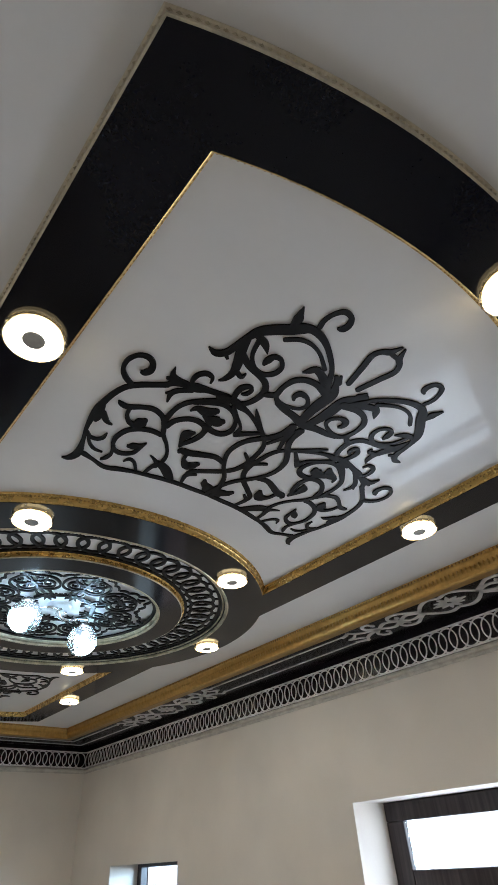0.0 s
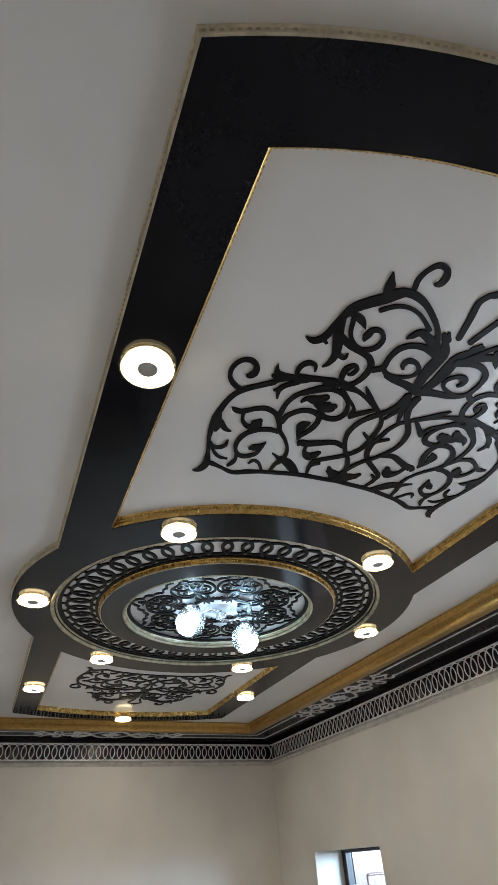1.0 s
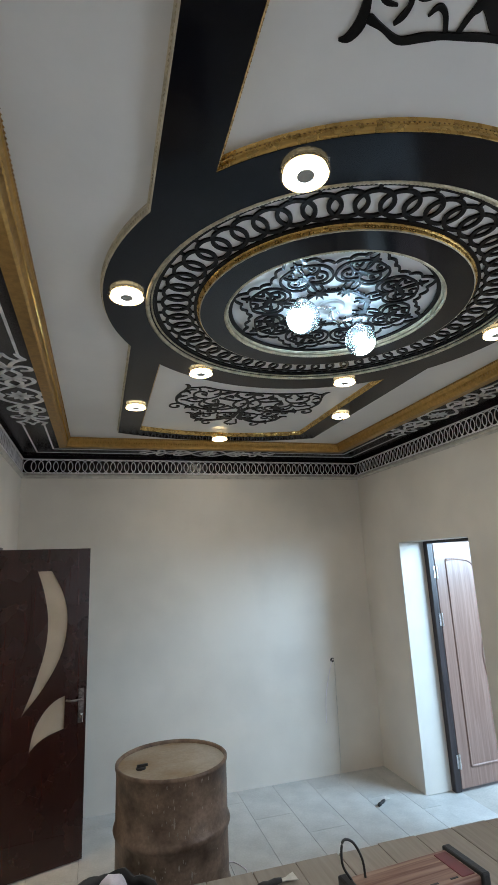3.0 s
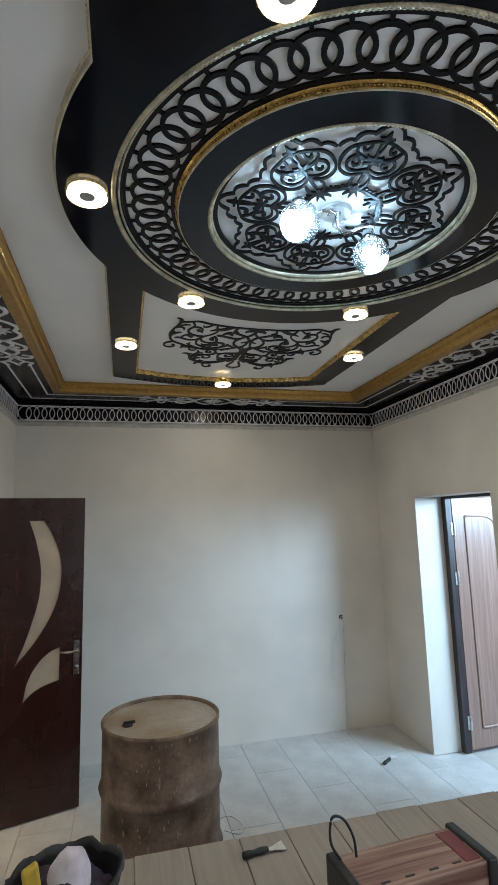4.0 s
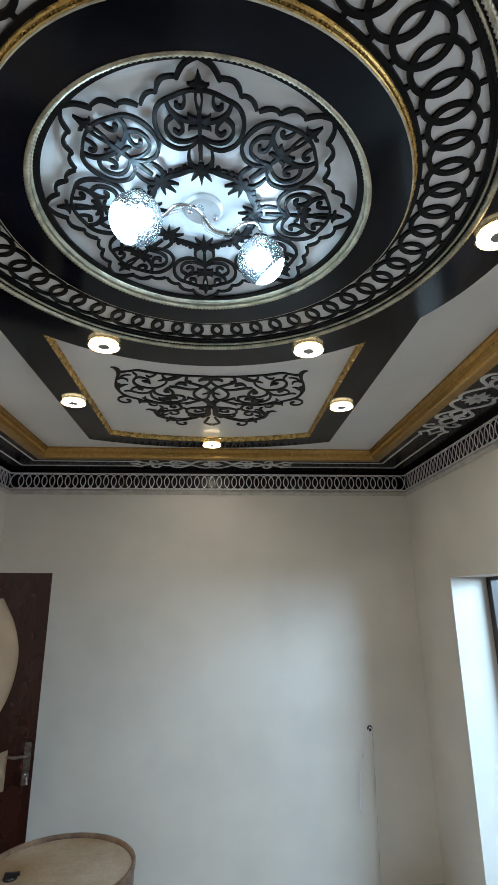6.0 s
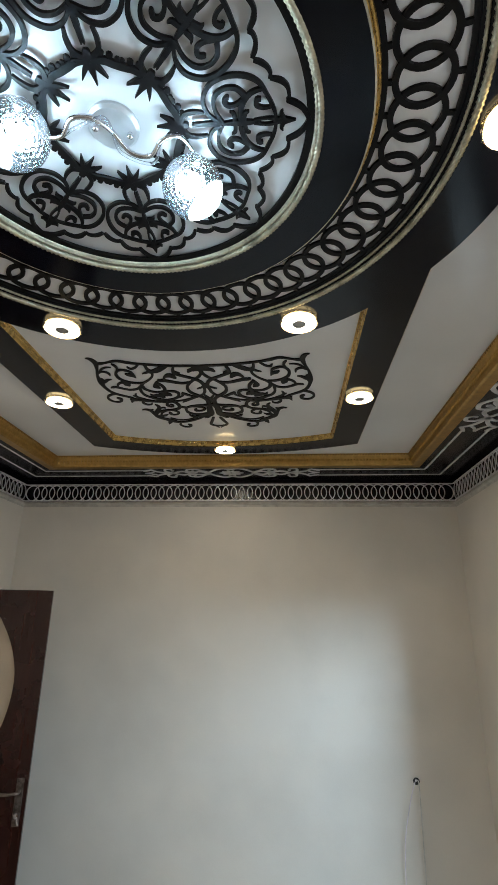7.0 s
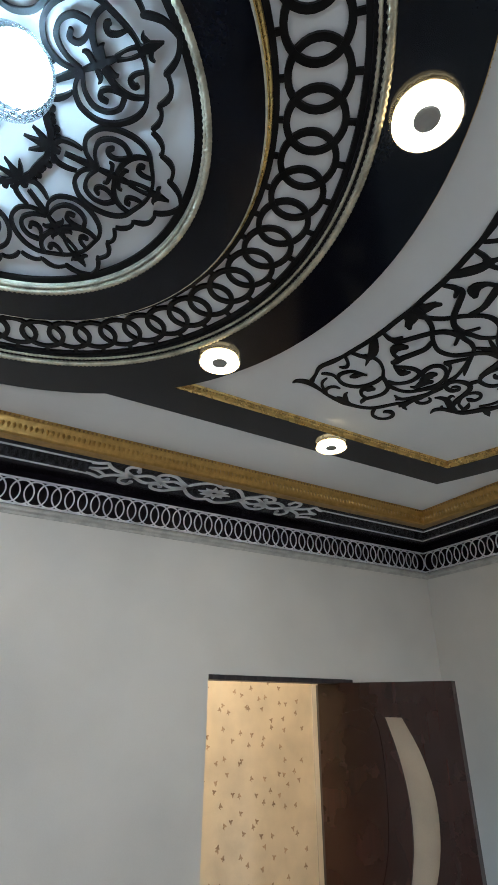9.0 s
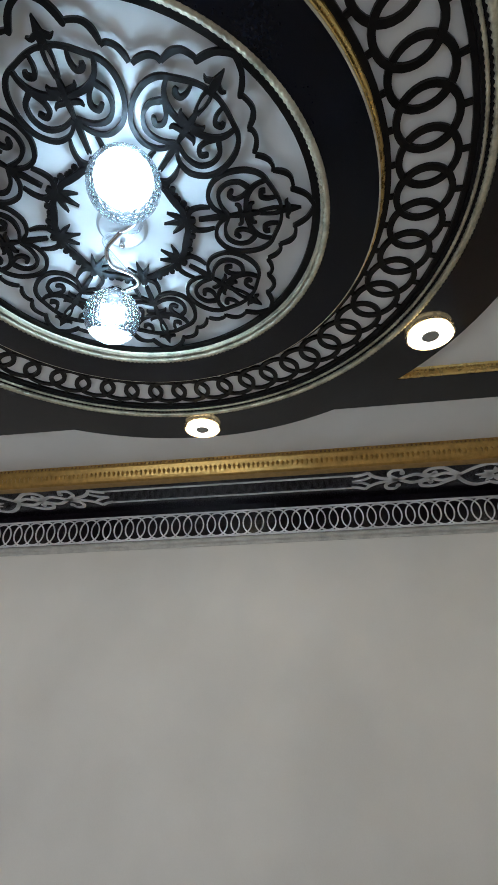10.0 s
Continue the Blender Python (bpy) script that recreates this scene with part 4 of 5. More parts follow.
# ---- chandelier with two crackle-glass globes ----
ch = group_of("ceiling_lamp", (0, 0, 2.950), "chrome ceiling lamp with two lit crackle glass globes", "ceiling lamp")
bm = bmesh.new()
lathe(bm, [(0.0, 0.0), (0.058, 0.0), (0.058, -0.008), (0.051, -0.014), (0.0, -0.016)], 40)
part("canopy", bm, SATIN, ch, "round satin silver canopy")
for s in (1, -1):
    bm = bmesh.new()
    lathe(bm, [(0.0, -0.030), (0.006, -0.028), (0.008, -0.022), (0.006, -0.016), (0.0, -0.014)], 14, Matrix.Translation((0.036 * s, 0.012 * s, 0)))
    part("screw_cap", bm, CHROME, ch, smooth=True)
    gx, gy = 0.172 * s, 0.078 * s
    for k, off in ((0, 0.0), (1, 0.022)):
        bm = bmesh.new()
        ln = spline([(0.0, 0.0, -0.022), (0.030 * s - off * s, 0.045 * s, -0.034), (0.075 * s, 0.050 * s + off, -0.040), (0.110 * s, 0.012 * s, -0.040), (0.150 * s, 0.010 * s, -0.034), (gx, gy * 0.7, -0.028), (gx, gy, -0.036)], 8)
        tube(bm, ln, 0.0055 if k == 0 else 0.004, 8)
        part("arm", bm, CHROME if k == 0 else CLEAR, ch, "curved chrome arm" if k == 0 else "curved clear acrylic arm", smooth=True)
    bm = bmesh.new()
    lathe(bm, [(0.0, -0.024), (0.022, -0.026), (0.026, -0.036), (0.024, -0.050), (0.0, -0.050)], 20, Matrix.Translation((gx, gy, 0)))
    part("socket", bm, CHROME, ch, "chrome lamp socket", smooth=True)
    bm = bmesh.new()
    prof = [(0.024, -0.046)] + [(0.070 * math.sin(radians(a)), -0.113 + 0.070 * math.cos(radians(a))) for a in range(24, 176, 8)] + [(0.0, -0.183), (0.0, -0.1795)]
    prof += [(0.0665 * math.sin(radians(a)), -0.113 + 0.0665 * math.cos(radians(a))) for a in range(172, 22, -8)] + [(0.021, -0.048), (0.024, -0.046)]
    lathe(bm, prof, 32, Matrix.Translation((gx, gy, 0)))
    g = part("globe", bm, GLOBE, ch, "crackle glass globe", smooth=True)
    g.visible_shadow = False
    bm = bmesh.new()
    # lit lens in the lower side of the globe, tipped outwards
    tip = Matrix.Translation((gx, gy, -0.113)) @ Matrix.Rotation(radians(-50), 4, Vector((-gy, gx, 0)))
    lathe(bm, [(0.061 * math.cos(radians(a)), -0.061 * math.sin(radians(a))) for a in range(36, 90, 6)] + [(0.0, -0.061)], 28, tip)
    part("lens", bm, LENS_GLOW, g, "lit cool white lens", smooth=True)
    bm = bmesh.new()
    lathe(bm, [(0.016 * math.sin(radians(a)), 0.004 + 0.016 * math.cos(radians(a))) for a in range(0, 181, 15)], 20, tip)
    part("bulb", bm, BULB_GLOW, g, "lit cool white bulb", smooth=True)
    bm = bmesh.new()
    lathe(bm, [(0.011, 0.020), (0.012, 0.030), (0.012, 0.050), (0.0, 0.051)], 24, tip)
    part("bulb_neck", bm, SATIN, g, "satin bulb neck", smooth=True)

# ---- doors and window ----


def moved(bm, m):
    bmesh.ops.transform(bm, matrix=m, verts=bm.verts)
    return bm


def leaf_frame(hinge, free):
    d = (Vector(free) - Vector(hinge)).normalized()
    return Matrix(((d.x, 0, d.y, hinge[0]), (d.y, 0, -d.x, hinge[1]), (0, 1, 0, 0), (0, 0, 0, 1)))


def smooth2(pts, per=6):
    return [(p.x, p.y) for p in spline(pts, per)]


# dark west door: leaf opened into the room, two curved lights of sanded glass
HW, FW = (-1.735, 2.024), (-1.012, 2.245)
mw = leaf_frame(HW, FW)
d1 = group_of("door_1", (0, 0, 0), "dark mahogany door standing open into the room, with curved cream glass lights", "door", kind="structure")
LW = 0.757
blade_outer = smooth2([(0.487, 1.872), (0.570, 1.716), (0.610, 1.530), (0.578, 1.310), (0.470, 1.105), (0.330, 0.940)])
blade_inner = smooth2([(0.330, 0.940), (0.400, 1.113), (0.466, 1.350), (0.474, 1.546), (0.442, 1.723), (0.392, 1.872)])
light_1 = blade_outer + blade_inner[1:]
light_2 = smooth2([(0.612, 1.030), (0.545, 1.005), (0.475, 0.945), (0.415, 0.840), (0.390, 0.712)]) + smooth2([(0.390, 0.712), (0.440, 0.760), (0.510, 0.796), (0.612, 0.820)])[1:]
place_mesh("leaf_board", plate_mesh([rect(0.0, LW, 0.012, 2.026), light_1, light_2], -0.038, 0.0, mw), DOOR_DARK, d1)
for nm, ol in (("upper", light_1), ("lower", light_2)):
    place_mesh("glass_light", plate_mesh([ol], -0.022, -0.010, mw), FROST, d1, "sanded cream glass light")
for pts in ([(0.10, 1.874), (0.335, 1.872), (0.352, 1.402), (0.238, 1.056), (0.207, 0.872), (0.248, 0.648), (0.356, 0.501), (0.588, 0.367)],
            [(0.05, 0.215), (0.330, 0.205), (0.630, 0.178)], [(0.483, 0.549), (0.560, 0.500), (0.636, 0.466)]):
    bm = bmesh.new()
    ln = spline(pts, 6)
    strip(bm, ln, [0.010] * len(ln), 0.0, 0.004, mw)
    part("carved_line", bm, DOOR_DARK, d1)
bm = moved(boxed(0.700, 0.738, 0.840, 1.060, 0.0, 0.006, 0.002), mw)
lock = part("lock_plate", bm, AGED, d1, "worn dark nickel lock plate")
bm = bmesh.new()
tube(bm, spline([(0.719, 1.000, 0.004), (0.719, 1.000, 0.045), (0.700, 1.000, 0.052), (0.650, 0.998, 0.052), (0.605, 1.006, 0.046)], 6), 0.008, 10)
part("lever_handle", moved(bm, mw), AGED, lock, "dark nickel lever handle", smooth=True)
bm = bmesh.new()
lathe(bm, [(0.0, 0.0), (0.013, 0.0), (0.013, 0.012), (0.0, 0.014)], 16, Matrix.Translation((0.719, 0.890, 0.006)))
part("key_cylinder", moved(bm, mw), CHROME, lock)
bm = bmesh.new()
tube(bm, spline([(0.722, 0.886, 0.018), (0.726, 0.872, 0.024), (0.730, 0.846, 0.014)], 5), 0.005, 6)
part("key", moved(bm, mw), CHROME, lock)

fr = group_of("door_frame_1", (0, 0, 0), "dusty dark wooden lintel and frame of the open door", "door frame", kind="structure")
part("lintel", boxed(-XW - 0.14, -XW + 0.004, W_DOOR[0], W_DOOR[1] + 0.012, 2.022, 2.0445, 0.003), FRAME_DARK, fr)
part("jamb", boxed(-XW - 0.235, -XW - 0.15, 2.085, 2.1495, 0.0, 2.021, 0.004), FRAME_DARK, fr)

# room beyond the west door: printed cream wall covering, plain floor and ceiling, its own lamp
bw = place_mesh("back_room_wall", plate_mesh([rect(-0.6, 2.665, 0, 3.0)], -0.1, 0.0, basis((0, 1), (1, 0), (-2.70, 0, 0))), WALLPAPER)
tagged(bw, "cream wall covering with small brown printed sprigs", "wall", kind="structure")
rw = place_mesh("back_room_return", plate_mesh([rect(-2.6985, -1.846, 0, 3.0)], -0.1, 0.0, basis((1, 0), (0, -1), (0, 2.665, 0))), BORDER_PAPER)
tagged(rw, "pale wall covering with brown vine border", "wall", kind="structure")
tagged(part("back_room_south", boxed(-2.8, -1.846, -0.7, -0.601, 0, 3.0), WALLPAPER), "cream wall of the room beyond", "wall", kind="structure")
tagged(part("back_room_ceiling", boxed(-2.8, -1.846, -0.7, 2.82, 3.001, 3.1), REVEAL), "white ceiling of the room beyond", "ceiling", kind="structure")
tagged(part("back_room_floor", boxed(-2.8, -XW, -0.7, 2.82, -0.1, -0.006), TILE), "pale floor of the room beyond", "floor", kind="structure")
rng = random.Random(7)
bm = bmesh.new()
mb = basis((0, 1), (1, 0), (-2.70, 0, 0))
for i in range(34):
    for j in range(25):
        x, y = -0.5 + 0.092 * i + rng.uniform(-0.045, 0.045), 0.2 + 0.11 * j + rng.uniform(-0.055, 0.055)
        a = rng.uniform(0, 6.28)
        for k in range(3):
            b = a + k * 2.1
            leaf(bm, (x, y), (x + 0.017 * math.cos(b), y + 0.017 * math.sin(b)), 0.012, 0.0005, 0.0015, mirror=False, m=mb)
        scroll(bm, [(x, y), (x + 0.008 * math.cos(a + 1), y - 0.010), (x + 0.003, y - 0.020)], 0.003, 0.0005, 0.0014, mirror=False, m=mb, per=3)
part("printed_sprigs", bm, SPRIG, bw, "brown printed sprigs")["kind"] = "stuff"
bm = bmesh.new()
mr_ = basis((1, 0), (0, -1), (0, 2.665, 0))
for j in range(14):
    y = 0.2 + 0.2 * j
    for xo, w in ((-2.60, 1), (-2.38, -1), (-2.15, 1)):
        scroll(bm, [(xo, y), (xo + 0.05 * w, y + 0.05), (xo - 0.03 * w, y + 0.12), (xo, y + 0.2)], 0.007, 0.0005, 0.0015, mirror=False, m=mr_, per=4)
        for k in range(4):
            leaf(bm, (xo + 0.02 * w, y + 0.05 * k), (xo + (0.05 if k % 2 else -0.04), y + 0.05 * k + 0.03), 0.02, 0.0005, 0.0015, mirror=False, m=mr_)
part("printed_vine", bm, VINE, rw, "brown printed vine")["kind"] = "stuff"
bl = group_of("back_room_lamp", (-2.25, 1.1, 3.0), "warm round ceiling lamp of the room beyond", "ceiling lamp")
bm = bmesh.new()
lathe(bm, [(0.0, 0.001), (0.14, 0.001), (0.14, -0.02), (0.0, -0.02)], 28)
part("lamp_base", bm, SILVER, bl)
bm = bmesh.new()
lathe(bm, [(0.13, -0.021), (0.12, -0.05), (0.08, -0.07), (0.0, -0.08)], 28)
part("lamp_shade", bm, glow("warm_room_lamp", (1.0, 0.77, 0.50), 150.0), bl, "glowing warm shade", smooth=True)

# east door: frame on the outer side of the wall, leaf opened outwards
fe = group_of("door_frame_2", (0, 0, 0), "dusty dark wooden door frame with steel hinges", "door frame", kind="structure")
FX0, FX1 = 1.848, 1.905
part("jamb", boxed(FX0, FX1, 2.150, 2.2045, 0.0, 1.9875, 0.004), FRAME_DARK, fe)
part("jamb", boxed(FX0, FX1, 1.3055, 1.360, 0.0, 1.9875, 0.004), FRAME_DARK, fe)
part("lintel", boxed(FX0, FX1, 1.361, 2.149, 1.966, 1.9875, 0.004), FRAME_DARK, fe)
d2 = group_of("door_2", (0, 0, 0), "red-brown panelled door standing open to the outside", "door", kind="structure")
HE, FE = (1.922, 2.168), (2.722, 2.215)
me_ = leaf_frame(HE, FE)
part("leaf_board", moved(boxed(0.0, 0.80, 0.012, 1.972, -0.04, 0.0, 0.003), me_), DOOR_RED, d2)
for pts in ([(0.12, 1.82), (0.12, 1.40), (0.12, 0.90), (0.12, 0.40), (0.12, 0.16)], [(0.12, 1.82), (0.27, 1.82), (0.40, 1.78), (0.47, 1.60), (0.47, 1.30), (0.40, 1.05), (0.42, 0.82), (0.52, 0.66), (0.68, 0.62)],
            [(0.12, 0.16), (0.40, 0.16), (0.68, 0.16)], [(0.68, 0.16), (0.68, 0.40), (0.68, 0.62)]):
    bm = bmesh.new()
    ln = spline(pts, 6)
    tube(bm, ln, 0.010, 6)
    part("panel_bead", moved(bm, me_), DOOR_RED, d2, smooth=True)
for z in (1.72, 1.32, 0.22):
    bm = bmesh.new()
    lathe(bm, [(0.0, -0.055), (0.008, -0.055), (0.010, -0.05), (0.010, 0.05), (0.008, 0.055), (0.0, 0.055)], 12, Matrix.Translation((1.913, 2.146, z)))
    h = part("hinge", bm, STEEL, fe, "bright steel hinge", smooth=False)
    part("hinge_plate", boxed(1.888, 1.908, 2.1465, 2.1495, z - 0.05, z + 0.05), STEEL, h)

# east window: dark frame with a top light over two casements
win = group_of("window_1", (0, 0, 0), "dark wooden window frame with a narrow top light", "window", kind="structure")
wx0, wx1 = 1.858, 1.903
y0, y1, z0, z1 = WIN
for nm, b in (("frame_head", (y0, y1, z1 - 0.085, z1 - 0.001)), ("frame_sill", (y0, y1, z0 + 0.001, z0 + 0.07)),
              ("frame_side", (y1 - 0.107, y1 - 0.001, z0 + 0.071, z1 - 0.086)), ("frame_side", (y0 + 0.001, y0 + 0.085, z0 + 0.071, z1 - 0.086)),
              ("transom", (y0 + 0.086, y1 - 0.108, 1.800, 1.885)), ("mullion", (-1.0, -0.92, z0 + 0.071, 1.799))):
    part(nm, boxed(wx0, wx1, b[0], b[1], b[2], b[3], 0.005), FRAME_DARK, win)
for a, b, c, d in ((y0 + 0.086, y1 - 0.108, 1.886, z1 - 0.087), (y0 + 0.086, -1.001, z0 + 0.072, 1.799), (-0.919, y1 - 0.108, z0 + 0.072, 1.799)):
    part("pane", boxed(1.878, 1.884, a, b, c, d), PANE, win, "clear glass pane").visible_shadow = False

# outside: concrete yard and a plain boundary wall
tagged(part("ground", boxed(1.906, 40, -40, 40, -0.14, -0.02), CONCRETE), "sunlit concrete yard outside the door", "ground", kind="structure")
tagged(part("boundary_wall", boxed(5.2, 5.4, -9, 9, -0.02, 2.3), CONCRETE), "pale rendered boundary wall outside", "wall", kind="structure")
tagged(part("threshold", boxed(XW, 1.905, E_DOOR[0] - 0.05, E_DOOR[1] + 0.05, -0.14, -0.004), TILE), "pale tiled door threshold", "floor", kind="structure")

# ---- drum ----


def drum(at):
    o = group_of("oil_drum", at, "rusty brown steel oil drum splashed with plaster, standing on the floor", "drum")
    R, H = 0.288, 0.880
    prof = [(0.0, 0.0), (R - 0.01, 0.0), (R + 0.004, 0.006), (R + 0.004, 0.020), (R, 0.028)]
    for zc in (H / 3, 2 * H / 3):
        prof += [(R, zc - 0.028), (R + 0.008, zc - 0.016), (R + 0.013, zc), (R + 0.008, zc + 0.016), (R, zc + 0.028)]
    prof += [(R, H - 0.024), (R + 0.005, H - 0.018), (R + 0.005, H - 0.003), (R, H), (R - 0.008, H - 0.002), (R - 0.010, H - 0.018)]
    bm = bmesh.new()
    lathe(bm, prof, 56)
    body = part("shell", bm, RUST, o, smooth=True)
    bm = bmesh.new()
    lathe(bm, [(R - 0.009, H - 0.018), (R - 0.03, H - 0.020), (R - 0.05, H - 0.017), (0.0, H - 0.0165)], 56)
    part("lid", bm, DRUM_LID, o, "dusty tan steel lid", smooth=True)
    bm = bmesh.new()
    lathe(bm, [(0.026, H - 0.017), (0.026, H - 0.011), (0.022, H - 0.008), (0.0, H - 0.008)], 20, Matrix.Translation((-0.17, -0.03, 0)))
    box(bm, -0.190, -0.135, -0.036, -0.026, H - 0.008, H + 0.004, m=Matrix.Identity(4))
    part("bung", bm, RUBBER, o, "dark bung")
    bm = bmesh.new()
    rg = random.Random(3)
    for i in range(120):
        a, z = rg.gauss(-1.75, 0.5), rg.uniform(0.40, 0.85)
        size = rg.uniform(0.0012, 0.0036) * (2.2 if i % 11 == 0 else 1)
        tall = rg.uniform(1.0, 4.5)
        rim = [(a + size * rg.uniform(0.55, 1.1) * math.cos(k * 0.698) / R, z + size * tall * rg.uniform(0.6, 1.1) * math.sin(k * 0.698)) for k in range(9)]
        if any(abs(q[1] - c) < 0.032 for q in rim for c in (H / 3, 2 * H / 3)):
            continue
        bm.faces.new([bm.verts.new(((R + 0.0012) * math.cos(b), (R + 0.0012) * math.sin(b), zz)) for b, zz in rim])
    bmesh.ops.solidify(bm, geom=list(bm.faces), thickness=0.0012)
    part("plaster_splash", bm, DRIP, o, "dried plaster splashes")["kind"] = "stuff"
    return o


drum((-0.550, 1.195, 0.0)).rotation_euler = (0, 0, 0.1)

# ---- plank platform with the tools on it ----
PZ, PY = 0.590, 0.612
plat = group_of("work_platform", (0, 0, 0), "low work platform of pale dusty planks on wooden trestles", "platform")
rg = random.Random(5)
x = -1.10
while x < 1.35:
    w = 0.198 + rg.uniform(-0.006, 0.006)
    part("plank", boxed(x, x + w, -2.45 + rg.uniform(-0.03, 0.03), PY + rg.uniform(-0.006, 0.004), PZ - 0.035, PZ + rg.uniform(-0.002, 0.0), 0.003), PLANK, plat)
    x += w + 0.003
for y in (0.35, -0.95, -2.25):
    part("bearer", boxed(-1.12, 1.36, y - 0.04, y + 0.04, PZ - 0.115, PZ - 0.0375, 0.004), PLANK, plat)
    for x in (-1.0, 0.1, 1.22):
        part("trestle_leg", boxed(x - 0.035, x + 0.035, y - 0.035, y + 0.035, 0.0, PZ - 0.116, 0.004), PLANK, plat)


def red_machine(at, turn):
    o = group_of("power_unit", at, "scratched red metal power unit with black end plates, on the platform", "machine")
    o.rotation_euler = (0, 0, radians(turn))
    L, W, H = 0.46, 0.19, 0.175
    part("casing", boxed(-L / 2, L / 2, -W / 2, W / 2, 0.012, H, 0.006), RED_METAL, o)
    for s in (-1, 1):
        part("end_plate", boxed(s * L / 2 - 0.018, s * L / 2 + 0.018, -W / 2 - 0.010, W / 2 + 0.010, 0.0, H + 0.010, 0.007), RUBBER, o, "black plastic end plate")
    for row, n in ((H + 0.0005, 4), (0, 5)):
        for k in range(n):
            if row:
                bm = boxed(-0.15 + 0.085 * k, -0.118 + 0.085 * k, -0.070, -0.063, H - 0.001, H + 0.0015)
            else:
                bm = boxed(-0.16 + 0.075 * k, -0.128 + 0.075 * k, -W / 2 - 0.0015, -W / 2 + 0.001, 0.10, 0.107)
            part("vent_slot", bm, RUBBER, o, "dark vent slot")
    part("control_plate", boxed(0.150, 0.205, -0.075, 0.075, H - 0.001, H + 0.003, 0.001), mat("dark_red_plate", (0.16, 0.03, 0.03), 0.4), o, "dark red control plate")
    bm = bmesh.new()
    tube(bm, spline([(-0.215, 0.06, H + 0.006), (-0.245, 0.065, H + 0.06), (-0.235, 0.07, H + 0.125), (-0.195, 0.07, H + 0.115), (-0.165, 0.065, H + 0.06), (-0.160, 0.06, H + 0.004)], 8), 0.0045, 8)
    part("carrying_cord", bm, RUBBER, o, "looped black cord", smooth=True)
    return o


red_machine((0.150, 0.045, PZ), 4)


def bucket(at):
    o = group_of("bucket", at, "crumpled black bag-lined bucket filled with cloths and tools, on the platform", "bucket")
    bm = bmesh.new()
    lathe(bm, [(0.0, 0.0), (0.115, 0.0), (0.122, 0.006), (0.155, 0.165), (0.163, 0.170), (0.163, 0.182), (0.154, 0.183), (0.150, 0.165), (0.118, 0.012), (0.0, 0.012)], 56)
    for v in bm.verts:
        k = min(1.0, v.co.z / 0.08)
        crumple = noise.noise(v.co * 14) * 0.10 + noise.noise(v.co * 38) * 0.05
        v.co = Vector((v.co.x * (1 + crumple * k), v.co.y * (1 + crumple * k), v.co.z + k * 0.02 * noise.noise(v.co * 17)))
    part("pail", bm, RUBBER, o, smooth=True)
    bm = bmesh.new()
    bmesh.ops.create_uvsphere(bm, u_segments=28, v_segments=18, radius=1.0)
    for v in bm.verts:
        n = noise.noise(v.co * 1.6) * 0.12 + noise.noise(v.co * 5.0) * 0.04
        v.co = Vector((v.co.x * 0.062, v.co.y * 0.050, v.co.z * 0.070)) * (1 + n) + Vector((0.02, -0.02, 0.175))
    part("white_cloth", bm, CLOTH, o, "crumpled white cloth", smooth=True)
    bm = bmesh.new()
    bmesh.ops.create_uvsphere(bm, u_segments=28, v_segments=16, radius=1.0)
    for v in bm.verts:
        n = noise.noise(v.co * 3 + Vector((5, 1, 0))) * 0.3 + noise.noise(v.co * 8.0) * 0.1
        v.co = Vector((v.co.x * 0.125, v.co.y * 0.125, v.co.z * 0.07)) * (1 + n) + Vector((0.0, 0.0, 0.125))
    part("dark_rag", bm, mat("violet_black_rag", (0.045, 0.03, 0.05), 0.9, vary=0.3, scale=20, fine=200, bump=0.4), o, "dark violet rags", smooth=True)
    part("yellow_handle", moved(boxed(-0.022, 0.022, -0.012, 0.012, 0.0, 0.13, 0.008), pose(-0.062, -0.055, 0.125, 12, -14, 20)), YELLOW, o, "yellow plastic handle")
    part("pale_block", moved(boxed(-0.03, 0.03, -0.02, 0.02, 0.0, 0.05, 0.008), pose(-0.095, -0.07, 0.150, 8, -12, 40)), SPLASH, o, "pale plaster lump")
    for c in o.children:
        c.data.transform(Matrix.Diagonal((1.0, 1.0, 1.32, 1.0)))
    return o


bucket((-0.905, 0.165, PZ))


def scraper(at, turn, label):
    o = group_of("paint_scraper", at, label, "hand tool", "hand tools lying about")
    o.rotation_euler = (0, 0, radians(turn))
    bm = bmesh.new()
    lathe(bm, [(0.0, -0.055), (0.011, -0.053), (0.014, -0.03), (0.010, -0.01), (0.013, 0.02), (0.009, 0.05), (0.0, 0.052)], 14, pose(0, 0, 0.0142, 0, 90, 0))
    part("grip", bm, RUBBER, o, "dark knurled grip", smooth=True)
    bm = bmesh.new()
    blade(bm, [(0.045, -0.008), (0.075, -0.012), (0.115, -0.030), (0.118, 0.030), (0.075, 0.012), (0.045, 0.008)], 0.010, 0.0125)
    part("scraper_blade", bm, SPLASH, o, "plaster-caked blade")
    return o


scraper((-0.250, 0.480, PZ), 8, "dark-handled scraper with a plaster-caked blade on the platform")
scraper((1.200, 2.195, 0.004), 35, "dark-handled scraper with a pale blade on the floor tiles")

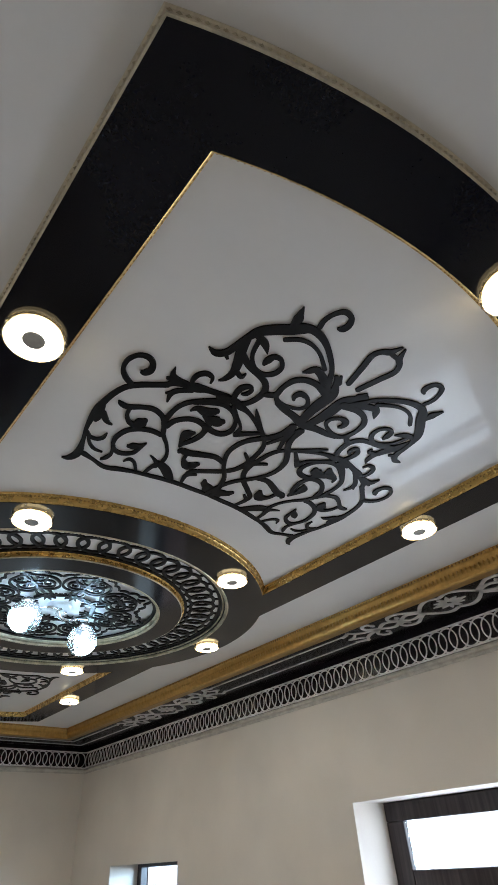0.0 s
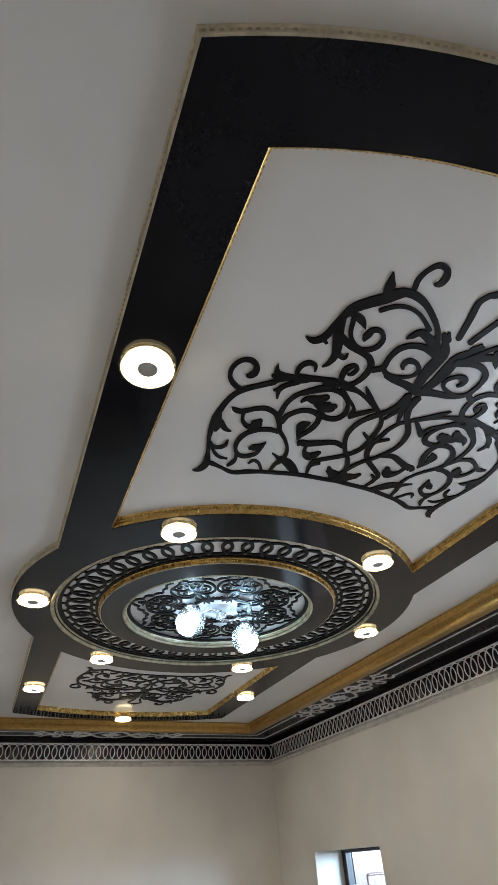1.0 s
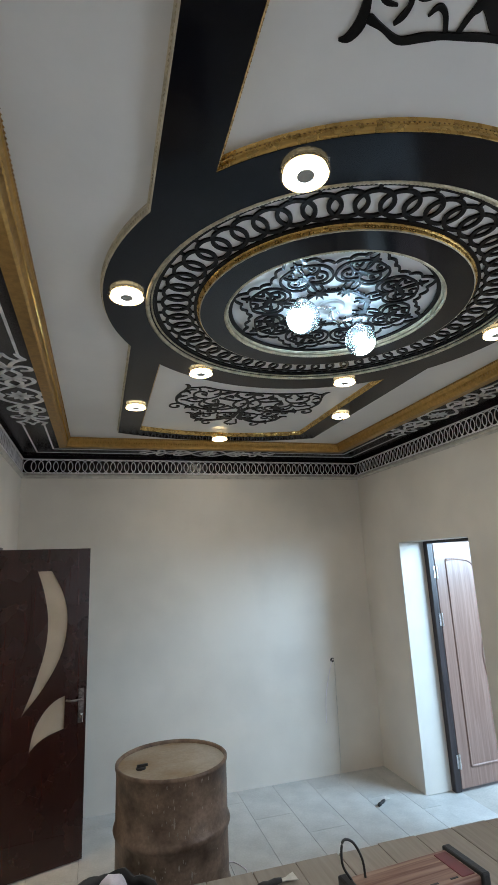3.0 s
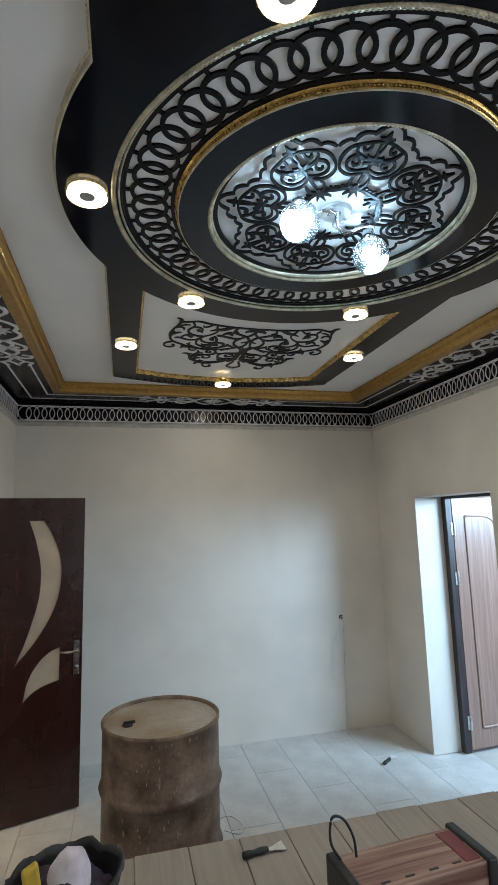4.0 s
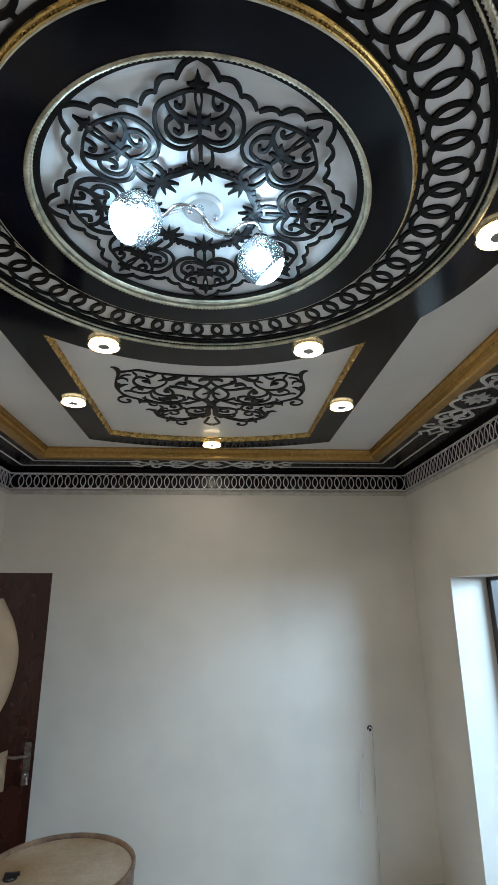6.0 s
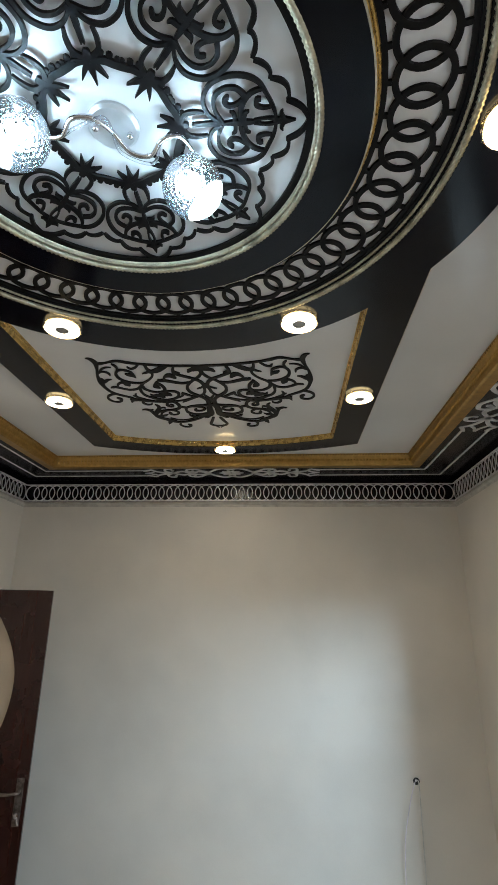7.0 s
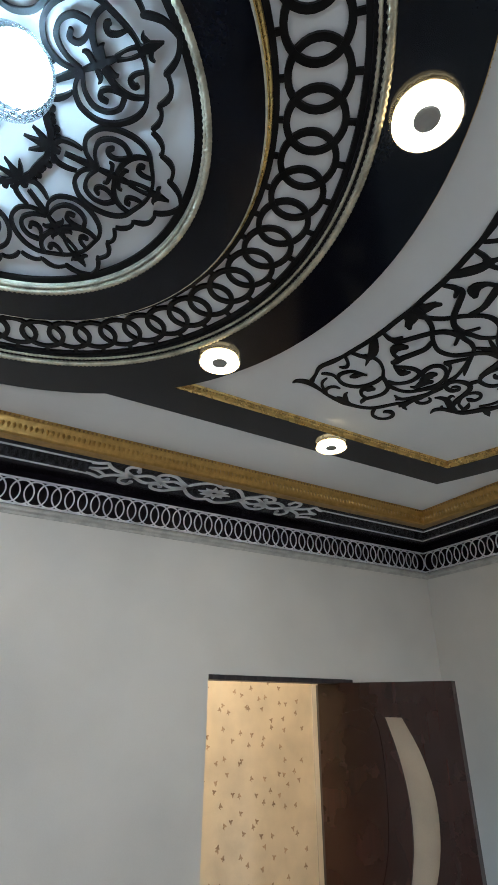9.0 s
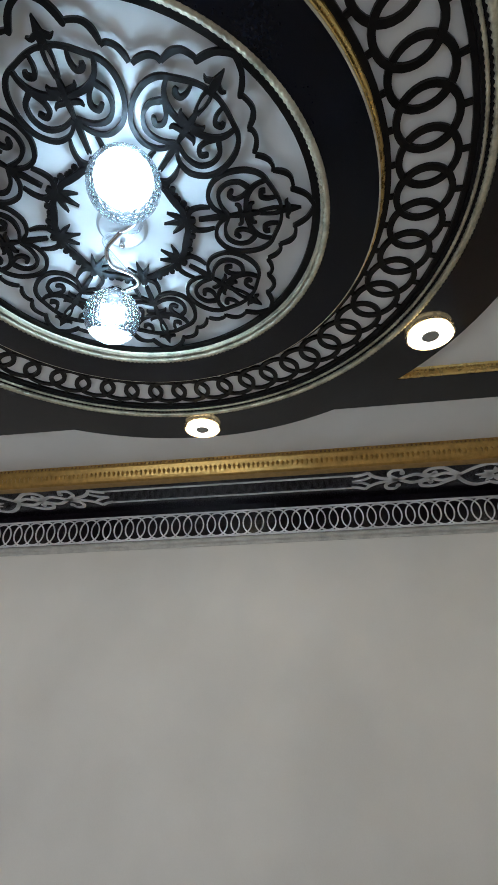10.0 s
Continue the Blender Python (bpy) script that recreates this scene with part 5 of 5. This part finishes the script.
# ---- bare wiring on the north wall and the floor ----
ou = group_of("wire_outlet", (1.168, YN, 0.951), "small open cable outlet in the bare wall", "cable outlet")
bm = bmesh.new()
lathe(bm, [(0.0, 0.0), (0.018, 0.0), (0.020, 0.003), (0.013, 0.007), (0.010, 0.002), (0.0, 0.002)], 18, pose(0, 0, 0, 90, 0, 0))
part("outlet_ring", bm, RUBBER, ou)
bm = bmesh.new()
tube(bm, spline([(0, -0.004, 0.0), (-0.012, -0.030, 0.008), (-0.050, -0.030, -0.10), (-0.095, -0.020, -0.30), (-0.108, -0.014, -0.52)], 8), 0.0026, 6)
part("pale_wire", bm, CLOTH, ou, "thin pale wire", smooth=True)
bm = bmesh.new()
tube(bm, spline([(0, -0.004, 0.0), (0.010, -0.022, -0.02), (0.010, -0.016, -0.30), (0.006, -0.014, -0.70), (-0.004, -0.020, -0.92), (-0.05, -0.09, -0.9435), (-0.12, -0.20, -0.9435)], 8), 0.003, 6)
part("grey_wire", bm, SPLASH, ou, "thin grey wire", smooth=True)
bm = bmesh.new()
tube(bm, spline([(-0.14, 1.72, 0.007), (-0.06, 1.66, 0.007), (-0.02, 1.74, 0.007), (-0.08, 1.86, 0.007), (-0.16, 1.84, 0.007)], 8), 0.003, 6)
tagged(part("loose_wire", bm, CLOTH, smooth=True), "loose loop of pale wire on the floor", "wire")

# ---- floor of long pale tiles ----
fl = part("floor", boxed(-XW, XW, YS, YN, -0.12, -0.004), GROUT)
tagged(fl, "pale grey floor of long tiles, dusty from building work", "floor", kind="structure")
TW, TL = 0.310, 0.930
shared = {}
x = -1.650
col = 0
while x < XW:
    y = YS - (0.31 * (col % 3))
    while y < YN:
        a, b = max(x + 0.0015, -XW), min(x + TW - 0.0015, XW)
        c, d = max(y + 0.0015, YS), min(y + TL - 0.0015, YN)
        if b - a > 0.01 and d - c > 0.01:
            key = (round(b - a, 3), round(d - c, 3))
            if key not in shared:
                bm = boxed(0, b - a, 0, d - c, -0.004, 0.004)
                shared[key] = bpy.data.meshes.new("tile")
                bm.to_mesh(shared[key])
                bm.free()
                shared[key].materials.append(TILE)
            t = new("tile", shared[key])
            t.location, t.parent = (a, c, 0.0), fl
        y += TL
    x += TW
    col += 1
